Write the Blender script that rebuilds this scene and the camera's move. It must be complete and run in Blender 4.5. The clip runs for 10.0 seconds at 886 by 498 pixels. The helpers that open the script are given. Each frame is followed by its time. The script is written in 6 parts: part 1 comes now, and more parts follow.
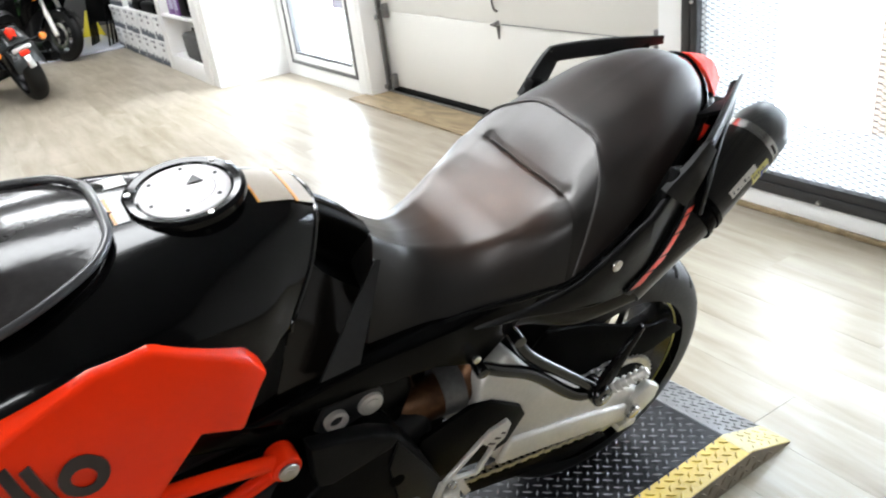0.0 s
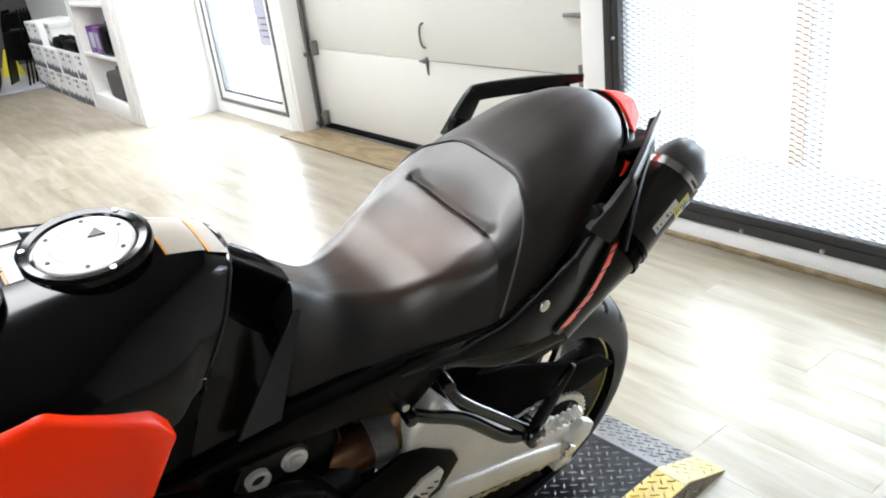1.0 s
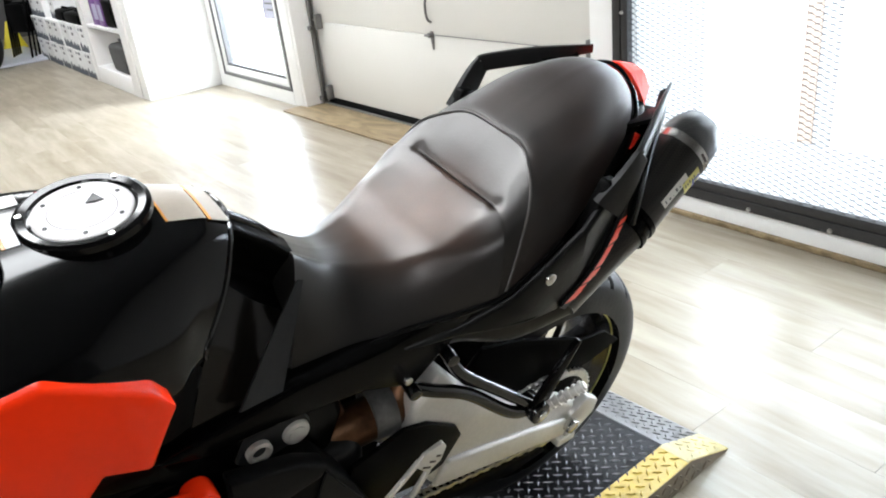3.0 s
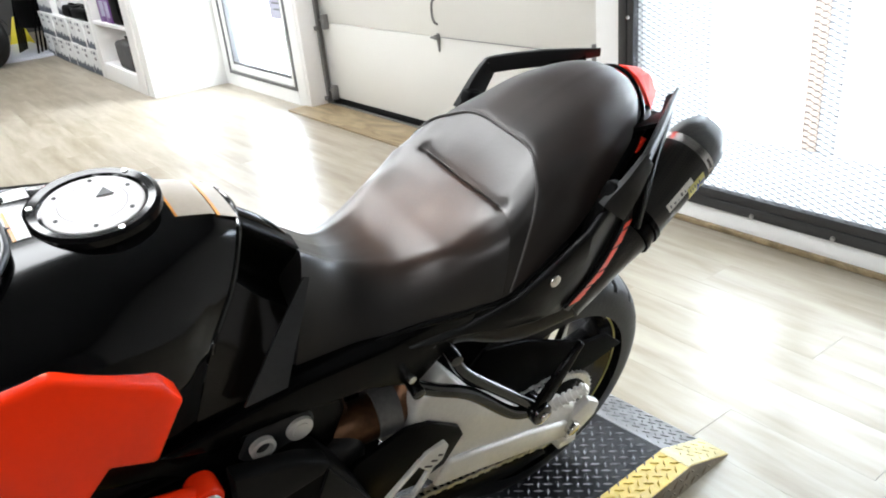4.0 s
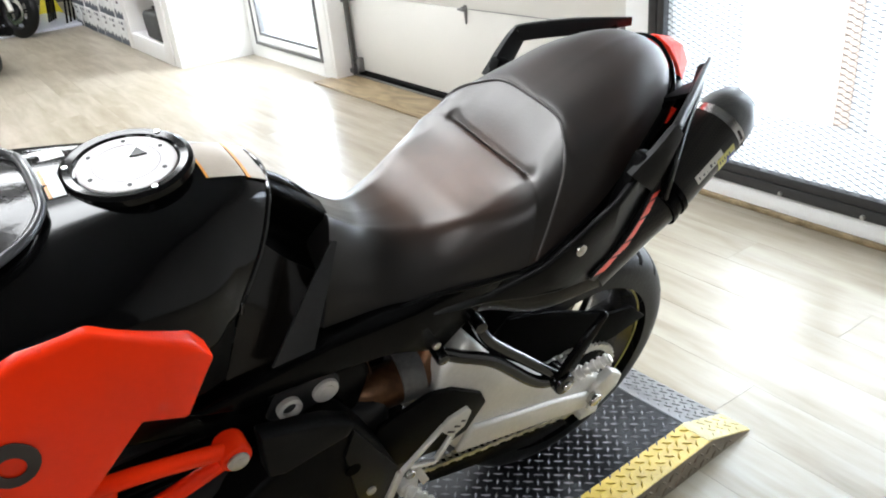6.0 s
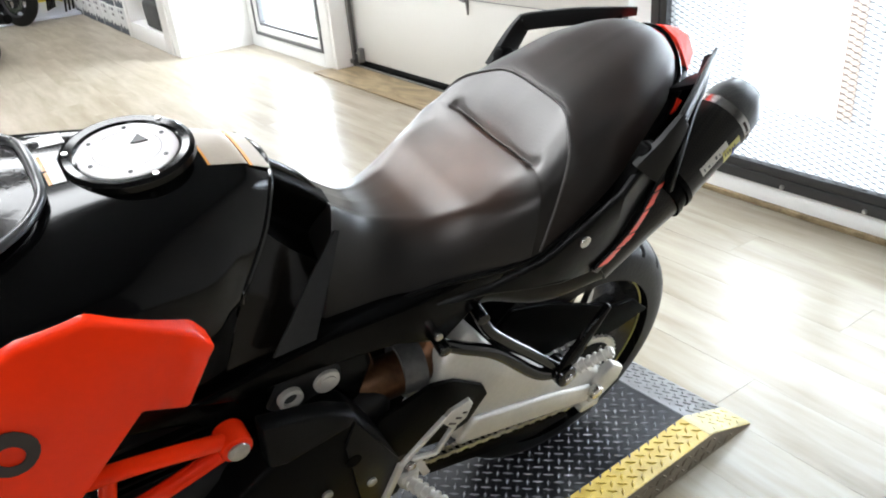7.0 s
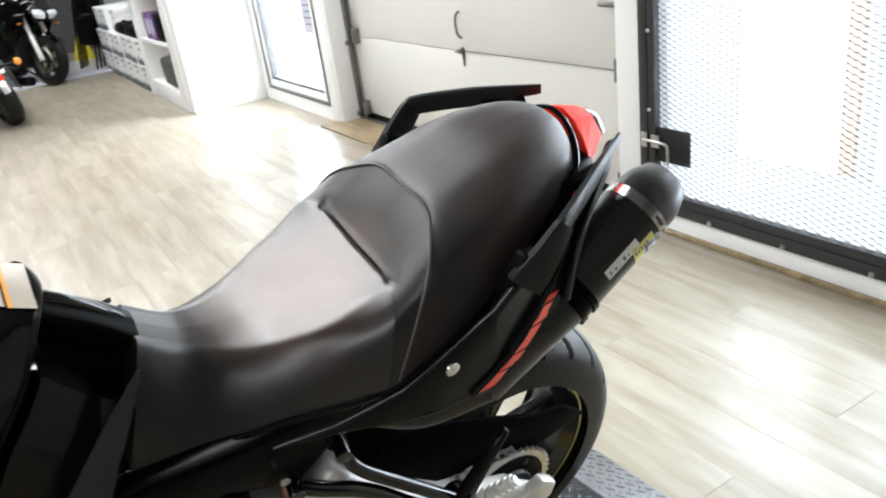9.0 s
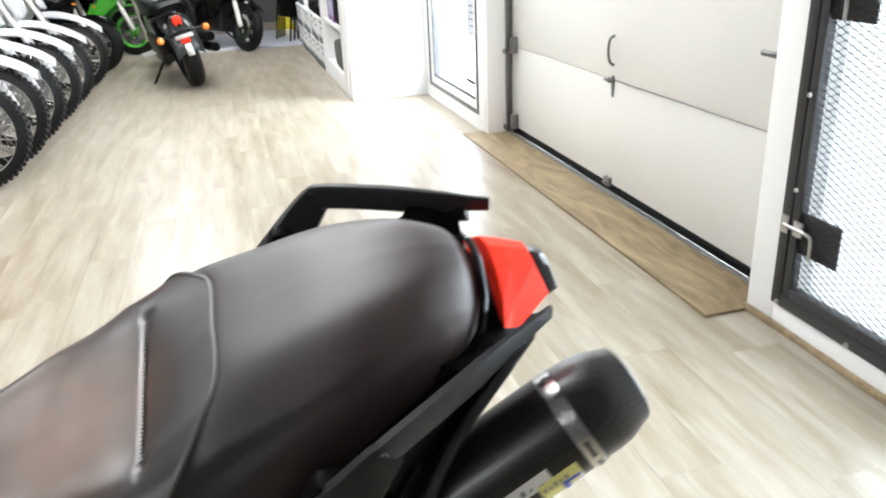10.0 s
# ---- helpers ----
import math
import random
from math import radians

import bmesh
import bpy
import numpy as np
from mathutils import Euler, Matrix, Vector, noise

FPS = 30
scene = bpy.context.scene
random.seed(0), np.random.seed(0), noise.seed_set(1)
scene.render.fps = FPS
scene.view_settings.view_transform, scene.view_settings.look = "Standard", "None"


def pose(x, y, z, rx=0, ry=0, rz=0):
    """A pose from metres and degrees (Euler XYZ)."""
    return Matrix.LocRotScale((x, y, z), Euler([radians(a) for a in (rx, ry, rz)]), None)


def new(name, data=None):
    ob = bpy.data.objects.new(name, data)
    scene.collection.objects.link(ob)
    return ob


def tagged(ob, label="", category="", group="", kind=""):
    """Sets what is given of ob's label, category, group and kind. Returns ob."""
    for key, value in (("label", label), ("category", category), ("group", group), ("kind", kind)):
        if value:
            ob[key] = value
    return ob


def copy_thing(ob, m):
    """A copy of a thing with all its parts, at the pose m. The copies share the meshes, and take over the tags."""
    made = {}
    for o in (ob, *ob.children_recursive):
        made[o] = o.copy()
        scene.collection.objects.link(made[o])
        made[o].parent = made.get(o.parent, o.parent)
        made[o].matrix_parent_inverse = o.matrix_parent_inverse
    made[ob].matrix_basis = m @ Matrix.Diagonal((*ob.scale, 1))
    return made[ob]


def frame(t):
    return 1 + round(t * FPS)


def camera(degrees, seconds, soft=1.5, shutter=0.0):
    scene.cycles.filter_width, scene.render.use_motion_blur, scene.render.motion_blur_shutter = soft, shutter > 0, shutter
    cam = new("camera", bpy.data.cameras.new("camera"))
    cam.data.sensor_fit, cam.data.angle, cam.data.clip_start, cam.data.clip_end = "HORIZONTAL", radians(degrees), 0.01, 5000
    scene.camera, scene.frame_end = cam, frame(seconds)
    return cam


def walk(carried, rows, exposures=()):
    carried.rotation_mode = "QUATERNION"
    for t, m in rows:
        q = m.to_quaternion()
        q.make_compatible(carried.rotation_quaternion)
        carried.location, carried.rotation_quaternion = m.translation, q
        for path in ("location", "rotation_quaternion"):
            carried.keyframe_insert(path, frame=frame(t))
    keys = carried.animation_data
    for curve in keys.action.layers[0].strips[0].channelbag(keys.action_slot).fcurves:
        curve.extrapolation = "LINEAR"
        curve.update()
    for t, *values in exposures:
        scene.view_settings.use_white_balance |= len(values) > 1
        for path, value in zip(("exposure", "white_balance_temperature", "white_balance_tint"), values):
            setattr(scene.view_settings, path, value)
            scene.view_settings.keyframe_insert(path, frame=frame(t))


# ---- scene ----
cam = camera(59.9, 10.0, soft=1.9, shutter=0.3)
METRES, EYE, TILT, LEAN, TURN = 1.05, 1.315, 0.0, 0.0, -29.6
ROWS = [
    (0.0, 0.0, 0.0, 0.0, -3.19, -24.99, 6.86),
    (0.5, 0.02, 0.0155, 0.0021, -6.85, -23.61, 6.57),
    (1.0, 0.0241, 0.0288, 0.0009, -8.06, -23.12, 6.58),
    (1.5, 0.0165, 0.0468, 0.0019, -7.78, -23.53, 6.67),
    (2.0, 0.0121, 0.0533, -0.009, -6.74, -24.54, 6.88),
    (2.5, 0.0199, 0.0461, -0.0143, -7.38, -24.82, 6.61),
    (4.0, 0.0146, 0.0369, -0.0148, -7.13, -24.45, 5.31),
    (4.5, 0.0086, 0.0342, -0.0229, -5.41, -25.34, 5.13),
    (5.0, 0.0153, 0.0356, -0.0258, -6.66, -26.2, 5.76),
    (5.5, 0.0099, 0.0298, -0.0217, -5.65, -25.87, 5.49),
    (7.0, 0.0011, 0.0364, -0.0296, -5.15, -26.63, 4.76),
    (7.5, -0.0012, 0.0422, -0.0252, -6.72, -26.09, 4.4),
    (8.0, -0.0128, 0.0361, -0.0209, -8.21, -24.49, 6.62),
    (8.5, 0.0844, 0.1024, -0.032, -7.24, -24.94, 8.12),
    (9.0, 0.2657, 0.1992, -0.0212, -2.41, -23.6, 7.21),
    (9.5, 0.3931, 0.402, -0.0261, 6.95, -24.1, 3.59),
    (10.0, 0.5755, 0.5964, -0.0115, 13.72, -22.52, 2.43),
]
walk(cam, [(t, pose(0, 0, EYE, TILT, LEAN, TURN) @ pose(METRES * x, METRES * y, METRES * z, 90 + pitch, roll, yaw)) for t, x, y, z, yaw, pitch, roll in ROWS],
     exposures=((0.0, 0.0), (8.5, 0.0), (9.0, -0.06), (9.5, 0.0), (10.0, 0.14)))

# ---- light ----
world = bpy.data.worlds.new("sky")
scene.world = world
world.use_nodes = True
sky = world.node_tree.nodes.new("ShaderNodeTexSky")
sky.sky_type = "NISHITA"
sky.sun_disc = False
sky.sun_elevation, sky.sun_rotation = radians(40), radians(60)
world.node_tree.links.new(sky.outputs[0], world.node_tree.nodes["Background"].inputs[0])
world.node_tree.nodes["Background"].inputs[1].default_value = 0.1
scene.view_settings.exposure = 0.0
DAY_GLOW = 14.0       # bright overcast daylight outside the glazing
LAMP_GLOW = 22.0      # unseen ceiling panels, some added as fill


# ---- materials ----
def nodes_of(name):
    m = bpy.data.materials.new(name)
    m.use_nodes = True
    nt = m.node_tree
    return m, nt, nt.nodes["Principled BSDF"]


def mat(name, col, rough=0.5, metal=0.0, var=0.12, scale=6.0, fine=120.0, bump=0.05, coat=0.0, spec=0.5, rvar=0.12, stretch=(1, 1, 1), island=0.0):
    """Paint, metal, plastic, rubber: mottled at two scales, with fine relief and uneven gloss."""
    m, nt, p = nodes_of(name)
    n, l = nt.nodes, nt.links
    tc = n.new("ShaderNodeTexCoord")
    mp = n.new("ShaderNodeMapping")
    mp.inputs["Scale"].default_value = stretch
    l.new(tc.outputs["Object"], mp.inputs[0])
    big = n.new("ShaderNodeTexNoise")
    big.inputs["Scale"].default_value, big.inputs["Detail"].default_value = scale, 4
    small = n.new("ShaderNodeTexNoise")
    small.inputs["Scale"].default_value, small.inputs["Detail"].default_value = fine, 3
    l.new(mp.outputs[0], big.inputs["Vector"])
    l.new(mp.outputs[0], small.inputs["Vector"])
    add = n.new("ShaderNodeMath")
    add.operation = "MULTIPLY_ADD"
    l.new(small.outputs["Fac"], add.inputs[0])
    add.inputs[1].default_value = 0.4
    l.new(big.outputs["Fac"], add.inputs[2])
    mr = n.new("ShaderNodeMapRange")
    mr.inputs["From Min"].default_value, mr.inputs["From Max"].default_value = 0.4, 1.0
    mr.inputs["To Min"].default_value, mr.inputs["To Max"].default_value = 1 - var, 1 + var
    l.new(add.outputs[0], mr.inputs[0])
    hs = n.new("ShaderNodeHueSaturation")
    hs.inputs["Color"].default_value = (*col, 1)
    l.new(mr.outputs[0], hs.inputs["Value"])
    if island:
        info = n.new("ShaderNodeObjectInfo")
        k = n.new("ShaderNodeMapRange")
        k.inputs["To Min"].default_value, k.inputs["To Max"].default_value = 1 - island, 1 + island
        l.new(info.outputs["Random"], k.inputs[0])
        t = n.new("ShaderNodeMath")
        t.operation = "MULTIPLY"
        l.new(mr.outputs[0], t.inputs[0])
        l.new(k.outputs[0], t.inputs[1])
        l.new(t.outputs[0], hs.inputs["Value"])
    l.new(hs.outputs[0], p.inputs["Base Color"])
    rr = n.new("ShaderNodeMapRange")
    rr.inputs["From Min"].default_value, rr.inputs["From Max"].default_value = 0.1, 0.9
    rr.inputs["To Min"].default_value, rr.inputs["To Max"].default_value = max(0.02, rough * (1 - rvar)), min(1, rough * (1 + rvar))
    l.new(big.outputs["Fac"], rr.inputs[0])
    l.new(rr.outputs[0], p.inputs["Roughness"])
    p.inputs["Metallic"].default_value = metal
    p.inputs["Specular IOR Level"].default_value = spec
    p.inputs["Coat Weight"].default_value = coat
    p.inputs["Coat Roughness"].default_value = 0.04
    if bump:
        b = n.new("ShaderNodeBump")
        b.inputs["Strength"].default_value, b.inputs["Distance"].default_value = bump, 0.002
        l.new(small.outputs["Fac"], b.inputs["Height"])
        l.new(b.outputs[0], p.inputs["Normal"])
    return m


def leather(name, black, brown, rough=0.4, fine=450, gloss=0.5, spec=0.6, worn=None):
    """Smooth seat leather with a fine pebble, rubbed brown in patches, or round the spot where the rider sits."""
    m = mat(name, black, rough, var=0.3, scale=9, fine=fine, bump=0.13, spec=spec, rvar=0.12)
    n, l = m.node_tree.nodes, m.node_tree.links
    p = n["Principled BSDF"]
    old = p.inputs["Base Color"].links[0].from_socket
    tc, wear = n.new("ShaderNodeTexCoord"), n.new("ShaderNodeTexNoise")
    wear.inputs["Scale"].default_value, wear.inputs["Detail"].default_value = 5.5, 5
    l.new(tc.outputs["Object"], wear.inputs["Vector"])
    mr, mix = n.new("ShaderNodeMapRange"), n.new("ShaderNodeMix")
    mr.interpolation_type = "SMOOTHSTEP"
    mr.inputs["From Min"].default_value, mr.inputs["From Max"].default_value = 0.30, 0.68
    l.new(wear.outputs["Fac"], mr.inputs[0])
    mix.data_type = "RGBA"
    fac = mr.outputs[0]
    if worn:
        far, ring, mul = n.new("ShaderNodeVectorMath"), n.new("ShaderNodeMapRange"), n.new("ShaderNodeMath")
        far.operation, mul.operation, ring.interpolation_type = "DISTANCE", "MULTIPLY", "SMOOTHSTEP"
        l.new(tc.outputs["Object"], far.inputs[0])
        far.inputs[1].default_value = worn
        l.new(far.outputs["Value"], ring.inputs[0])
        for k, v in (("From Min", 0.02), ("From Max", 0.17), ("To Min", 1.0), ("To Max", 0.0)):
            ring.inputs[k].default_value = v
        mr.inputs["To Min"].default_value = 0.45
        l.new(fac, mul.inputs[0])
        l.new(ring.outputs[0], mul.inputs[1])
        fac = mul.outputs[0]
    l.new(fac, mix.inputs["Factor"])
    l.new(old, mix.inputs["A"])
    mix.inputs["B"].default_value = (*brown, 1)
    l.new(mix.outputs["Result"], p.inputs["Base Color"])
    p.inputs["Coat Weight"].default_value, p.inputs["Coat Roughness"].default_value = gloss, 0.28
    p.inputs["Sheen Weight"].default_value, p.inputs["Sheen Roughness"].default_value = 0.015, 0.45
    p.inputs["IOR"].default_value = 1.58
    p.inputs["Specular Tint"].default_value = (1.0, 0.975, 0.95, 1)
    p.inputs["Coat Tint"].default_value = (1.0, 0.98, 0.965, 1)
    p.inputs["Sheen Tint"].default_value = (1.0, 0.93, 0.9, 1)
    return m


def glow(name, col, strength):
    m, nt, p = nodes_of(name)
    p.inputs["Base Color"].default_value = (*col, 1)
    p.inputs["Emission Color"].default_value = (*col, 1)
    p.inputs["Emission Strength"].default_value = strength
    return m


def wood(name, dark, light, grain=(2.2, 30.0, 30.0), rough=0.35, rings=7.0, random_shift=True, spec=0.5, fine=0.35, spread=0.12, swirl=1.2):
    """Boards whose grain runs along the first axis of their object."""
    m, nt, p = nodes_of(name)
    n, l = nt.nodes, nt.links
    tc, mp = n.new("ShaderNodeTexCoord"), n.new("ShaderNodeMapping")
    mp.inputs["Scale"].default_value = grain
    l.new(tc.outputs["Object"], mp.inputs[0])
    info, comb = n.new("ShaderNodeObjectInfo"), n.new("ShaderNodeVectorMath")
    if random_shift:
        comb.operation = "SCALE"
        comb.inputs[0].default_value = (37.0, 91.0, 53.0)
        l.new(info.outputs["Random"], comb.inputs["Scale"])
        l.new(comb.outputs[0], mp.inputs["Location"])
    a, b = n.new("ShaderNodeTexNoise"), n.new("ShaderNodeTexNoise")
    a.inputs["Scale"].default_value, a.inputs["Detail"].default_value, a.inputs["Distortion"].default_value = 1.0, 6, swirl
    b.inputs["Scale"].default_value, b.inputs["Detail"].default_value = rings, 8
    l.new(mp.outputs[0], a.inputs["Vector"])
    l.new(mp.outputs[0], b.inputs["Vector"])
    mixf = n.new("ShaderNodeMath")
    mixf.operation = "MULTIPLY_ADD"
    l.new(b.outputs["Fac"], mixf.inputs[0])
    mixf.inputs[1].default_value = fine
    l.new(a.outputs["Fac"], mixf.inputs[2])
    shift = n.new("ShaderNodeMath")
    shift.operation = "MULTIPLY_ADD"
    l.new(info.outputs["Random"], shift.inputs[0])
    shift.inputs[1].default_value = spread if random_shift else 0.0
    l.new(mixf.outputs[0], shift.inputs[2])
    ramp = n.new("ShaderNodeValToRGB")
    ramp.color_ramp.elements[0].position, ramp.color_ramp.elements[0].color = 0.245 + 0.5 * fine, (*dark, 1)
    ramp.color_ramp.elements[1].position, ramp.color_ramp.elements[1].color = 0.655 + 0.84 * fine, (*light, 1)
    l.new(shift.outputs[0], ramp.inputs[0])
    l.new(ramp.outputs[0], p.inputs["Base Color"])
    p.inputs["Roughness"].default_value = rough
    p.inputs["Specular IOR Level"].default_value = spec
    bm = n.new("ShaderNodeBump")
    bm.inputs["Strength"].default_value, bm.inputs["Distance"].default_value = 0.12, 0.001
    l.new(b.outputs["Fac"], bm.inputs["Height"])
    l.new(bm.outputs[0], p.inputs["Normal"])
    return m


def carbon(name):
    """Woven carbon fibre under clear lacquer."""
    m, nt, p = nodes_of(name)
    n, l = nt.nodes, nt.links
    tc = n.new("ShaderNodeTexCoord")
    mp = n.new("ShaderNodeMapping")
    mp.inputs["Rotation"].default_value = (radians(20), radians(35), radians(45))
    l.new(tc.outputs["Object"], mp.inputs[0])
    ch = n.new("ShaderNodeTexChecker")
    ch.inputs["Scale"].default_value = 260
    ch.inputs["Color1"].default_value, ch.inputs["Color2"].default_value = (0.010, 0.009, 0.008, 1), (0.024, 0.022, 0.018, 1)
    l.new(mp.outputs[0], ch.inputs["Vector"])
    l.new(ch.outputs[0], p.inputs["Base Color"])
    p.inputs["Roughness"].default_value = 0.35
    p.inputs["Coat Weight"].default_value, p.inputs["Coat Roughness"].default_value = 0.2, 0.2
    return m


PAINT_BLACK = mat("black_lacquer", (0.0022, 0.0022, 0.0023), 0.12, var=0.2, coat=0.10, bump=0.0, rvar=0.2, spec=0.24)
SATIN_BLACK = mat("satin_black_plastic", (0.0045, 0.0045, 0.0045), 0.32, var=0.25, bump=0.1, spec=0.15)
FRAME_BLACK = mat("black_frame_paint", (0.002, 0.002, 0.002), 0.22, var=0.3, bump=0.06, spec=0.08)
DULL_BLACK = mat("dull_black_plastic", (0.003, 0.003, 0.003), 0.42, var=0.3, bump=0.12, spec=0.05)
CAVITY_BLACK = mat("black_inner_panel", (0.006, 0.0048, 0.004), 0.16, var=0.3, bump=0.0, spec=0.16, coat=0.08)
KNEE_GREY = mat("scuffed_black_paint", (0.030, 0.030, 0.030), 0.42, var=0.3, bump=0.05, coat=0.05, spec=0.3)
PAINT_RED = mat("orange_red_lacquer", (0.97, 0.036, 0.005), 0.22, var=0.05, coat=0.16, bump=0.0, spec=0.2)
LENS_RED = mat("red_lens", (0.95, 0.040, 0.018), 0.5, var=0.05, coat=0.0, bump=0.0, spec=0.06)
LENS_AMBER = mat("amber_lens", (0.75, 0.22, 0.02), 0.15, var=0.05, coat=0.5, bump=0.0)
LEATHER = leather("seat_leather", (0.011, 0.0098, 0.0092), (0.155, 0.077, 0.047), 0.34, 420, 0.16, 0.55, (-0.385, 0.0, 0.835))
LEATHER_FINE = leather("pillion_leather", (0.010, 0.0078, 0.007), (0.028, 0.0165, 0.0128), 0.48, 520, 0.06, 0.48)
# piping colour lightened for the highlight that runs along the seam
PIPING = mat("highlit_seam_piping", (0.085, 0.078, 0.074), 0.34, var=0.35, scale=40, bump=0.15, spec=0.6)
STITCH = mat("dark_stitching", (0.014, 0.0125, 0.0115), 0.8, bump=0.3, spec=0.15)
RUBBER = mat("tyre_rubber", (0.005, 0.005, 0.005), 0.45, var=0.3, scale=14, bump=0.2, spec=0.22)
RIM_BLACK = mat("black_rim_paint", (0.012, 0.012, 0.013), 0.25, var=0.2, coat=0.4, bump=0.0)
ALLOY = mat("cast_alloy", (0.66, 0.635, 0.59), 0.42, metal=0.35, var=0.14, scale=9, bump=0.12)
STEEL = mat("bright_steel", (0.62, 0.61, 0.59), 0.25, metal=1.0, var=0.12, bump=0.04)
CHROME = mat("chrome", (0.8, 0.8, 0.8), 0.07, metal=1.0, var=0.04, bump=0.0)
BURNT = mat("heat_stained_pipe", (0.12, 0.056, 0.026), 0.38, metal=0.7, var=0.6, scale=14, bump=0.15)
GUNMETAL = mat("dark_grey_casting", (0.022, 0.022, 0.023), 0.4, metal=0.5, var=0.25, bump=0.15)
CAP_METAL = mat("brushed_cap_alloy", (0.66, 0.62, 0.62), 0.3, metal=0.0, var=0.05, bump=0.06)
MESH_GREY = mat("smoked_intake_plastic", (0.022, 0.020, 0.020), 0.14, var=0.5, scale=12, bump=0.1, coat=0.1, spec=0.25)
INTAKE_RIM = mat("grey_rim_plastic", (0.045, 0.045, 0.047), 0.28, var=0.2, bump=0.05, coat=0.2)
DECAL_WHITE = mat("pale_decal", (0.75, 0.73, 0.68), 0.35, var=0.08, bump=0.0)
DECAL_TAN = mat("tan_decal", (0.42, 0.36, 0.29), 0.35, var=0.1, bump=0.0)
DECAL_ORANGE = mat("orange_decal", (0.75, 0.30, 0.05), 0.35, var=0.08, bump=0.0)
DECAL_DARK = mat("dark_decal", (0.03, 0.02, 0.018), 0.35, var=0.1, bump=0.0)
DECAL_RED = mat("red_decal", (0.85, 0.060, 0.030), 0.35, var=0.1, bump=0.0)
DECAL_YELLOW = mat("yellow_decal", (0.72, 0.66, 0.22), 0.35, var=0.1, bump=0.0)
DECAL_BLUE = mat("blue_decal", (0.04, 0.08, 0.42), 0.35, var=0.1, bump=0.0)
TUBE_BLACK = mat("gloss_black_tube", (0.003, 0.003, 0.003), 0.13, var=0.2, coat=0.5, bump=0.0, spec=0.5)
IRON = mat("dull_iron_hardware", (0.17, 0.165, 0.16), 0.42, metal=0.5, var=0.3, scale=30, bump=0.1)
# black plastic with the shade under the tail put into its colour
PITCH_BLACK = mat("shaded_black_moulding", (0.0015, 0.0015, 0.0015), 0.6, var=0.3, bump=0.1, spec=0.02)
HEADLIGHT = mat("clear_headlight", (0.62, 0.63, 0.66), 0.12, var=0.2, scale=30, coat=0.5, bump=0.0)
# base a little lifted for the lamp reflection on the rails' top face
RAIL_BLACK = mat("rail_satin_black", (0.013, 0.013, 0.013), 0.40, var=0.3, bump=0.05, spec=0.28)
CARBON = carbon("carbon_weave")
WALL_WHITE = mat("white_wall_paint", (0.80, 0.80, 0.785), 0.55, var=0.03, scale=1.5, fine=220, bump=0.08)
TRIM_WHITE = mat("white_gloss_trim", (0.80, 0.79, 0.775), 0.38, var=0.04, scale=3, fine=150, bump=0.05)
DOOR_WHITE = mat("cream_door_steel", (0.635, 0.62, 0.575), 0.42, var=0.04, scale=1.2, fine=300, bump=0.12)
WALL_GREY = mat("dark_wall_paint", (0.07, 0.07, 0.07), 0.6, var=0.06, scale=1.5, fine=220, bump=0.08)
CEILING_GREY = mat("ceiling_paint", (0.12, 0.12, 0.12), 0.7, var=0.03, scale=1.5, bump=0.1)
GREY_STRIP = mat("grey_weatherstrip", (0.13, 0.13, 0.13), 0.5, var=0.2, bump=0.1)
PVC_WHITE = mat("white_vinyl_frame", (0.82, 0.82, 0.81), 0.35, var=0.03, bump=0.03)
GATE_BLACK = mat("black_gate_paint", (0.022, 0.022, 0.023), 0.45, var=0.3, scale=12, bump=0.2)
ZINC = mat("zinc_hardware", (0.50, 0.49, 0.47), 0.35, metal=0.85, var=0.25, scale=30, bump=0.1)
PAPER = mat("pale_lilac_paper", (0.46, 0.46, 0.56), 0.7, var=0.06, bump=0.05)
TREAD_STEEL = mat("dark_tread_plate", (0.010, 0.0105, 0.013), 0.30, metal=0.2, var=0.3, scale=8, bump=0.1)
TREAD_PALE = mat("pale_tread_plate", (0.24, 0.24, 0.245), 0.34, metal=0.7, var=0.25, scale=8, bump=0.1)
TREAD_YELLOW = mat("yellow_tread_paint", (0.52, 0.36, 0.045), 0.42, var=0.22, scale=14, bump=0.2)
TREAD_BAR = mat("polished_tread_bar", (0.32, 0.32, 0.34), 0.24, metal=0.6, var=0.3, scale=20, bump=0.1)
TREAD_PALE_YELLOW = mat("pale_yellow_paint", (0.52, 0.44, 0.20), 0.45, var=0.35, scale=18, bump=0.2)
DARK_PIPE = mat("dark_coated_pipe", (0.020, 0.018, 0.014), 0.38, metal=0.3, var=0.4, bump=0.1, spec=0.4)
TREAD_SIDE = mat("worn_plate_side", (0.20, 0.165, 0.12), 0.45, metal=0.4, var=0.35, scale=14, bump=0.2)
PLANK = wood("vinyl_plank", (0.187, 0.148, 0.094), (0.365, 0.328, 0.266), grain=(1.6, 11.0, 11.0), rings=6.0, rough=0.29, spec=0.42, fine=0.2, spread=0.02, swirl=0.3)
PLY = wood("plywood", (0.115, 0.078, 0.036), (0.34, 0.255, 0.145), grain=(1.7, 6.0, 6.0), rings=4.0, rough=0.55, random_shift=False, swirl=2.6, fine=0.25)
FENDER_WHITE = mat("white_plastic_fender", (0.46, 0.46, 0.465), 0.40, var=0.08, bump=0.02, coat=0.04)
LIME = mat("lime_green_paint", (0.06, 0.36, 0.03), 0.28, var=0.08, coat=0.4, bump=0.0)
SMOKE_GREY = mat("charcoal_metallic", (0.018, 0.02, 0.02), 0.28, metal=0.2, var=0.1, coat=0.25, bump=0.0)
BOX_WHITE = mat("white_cardboard", (0.72, 0.72, 0.71), 0.7, var=0.05, bump=0.1, island=0.06)
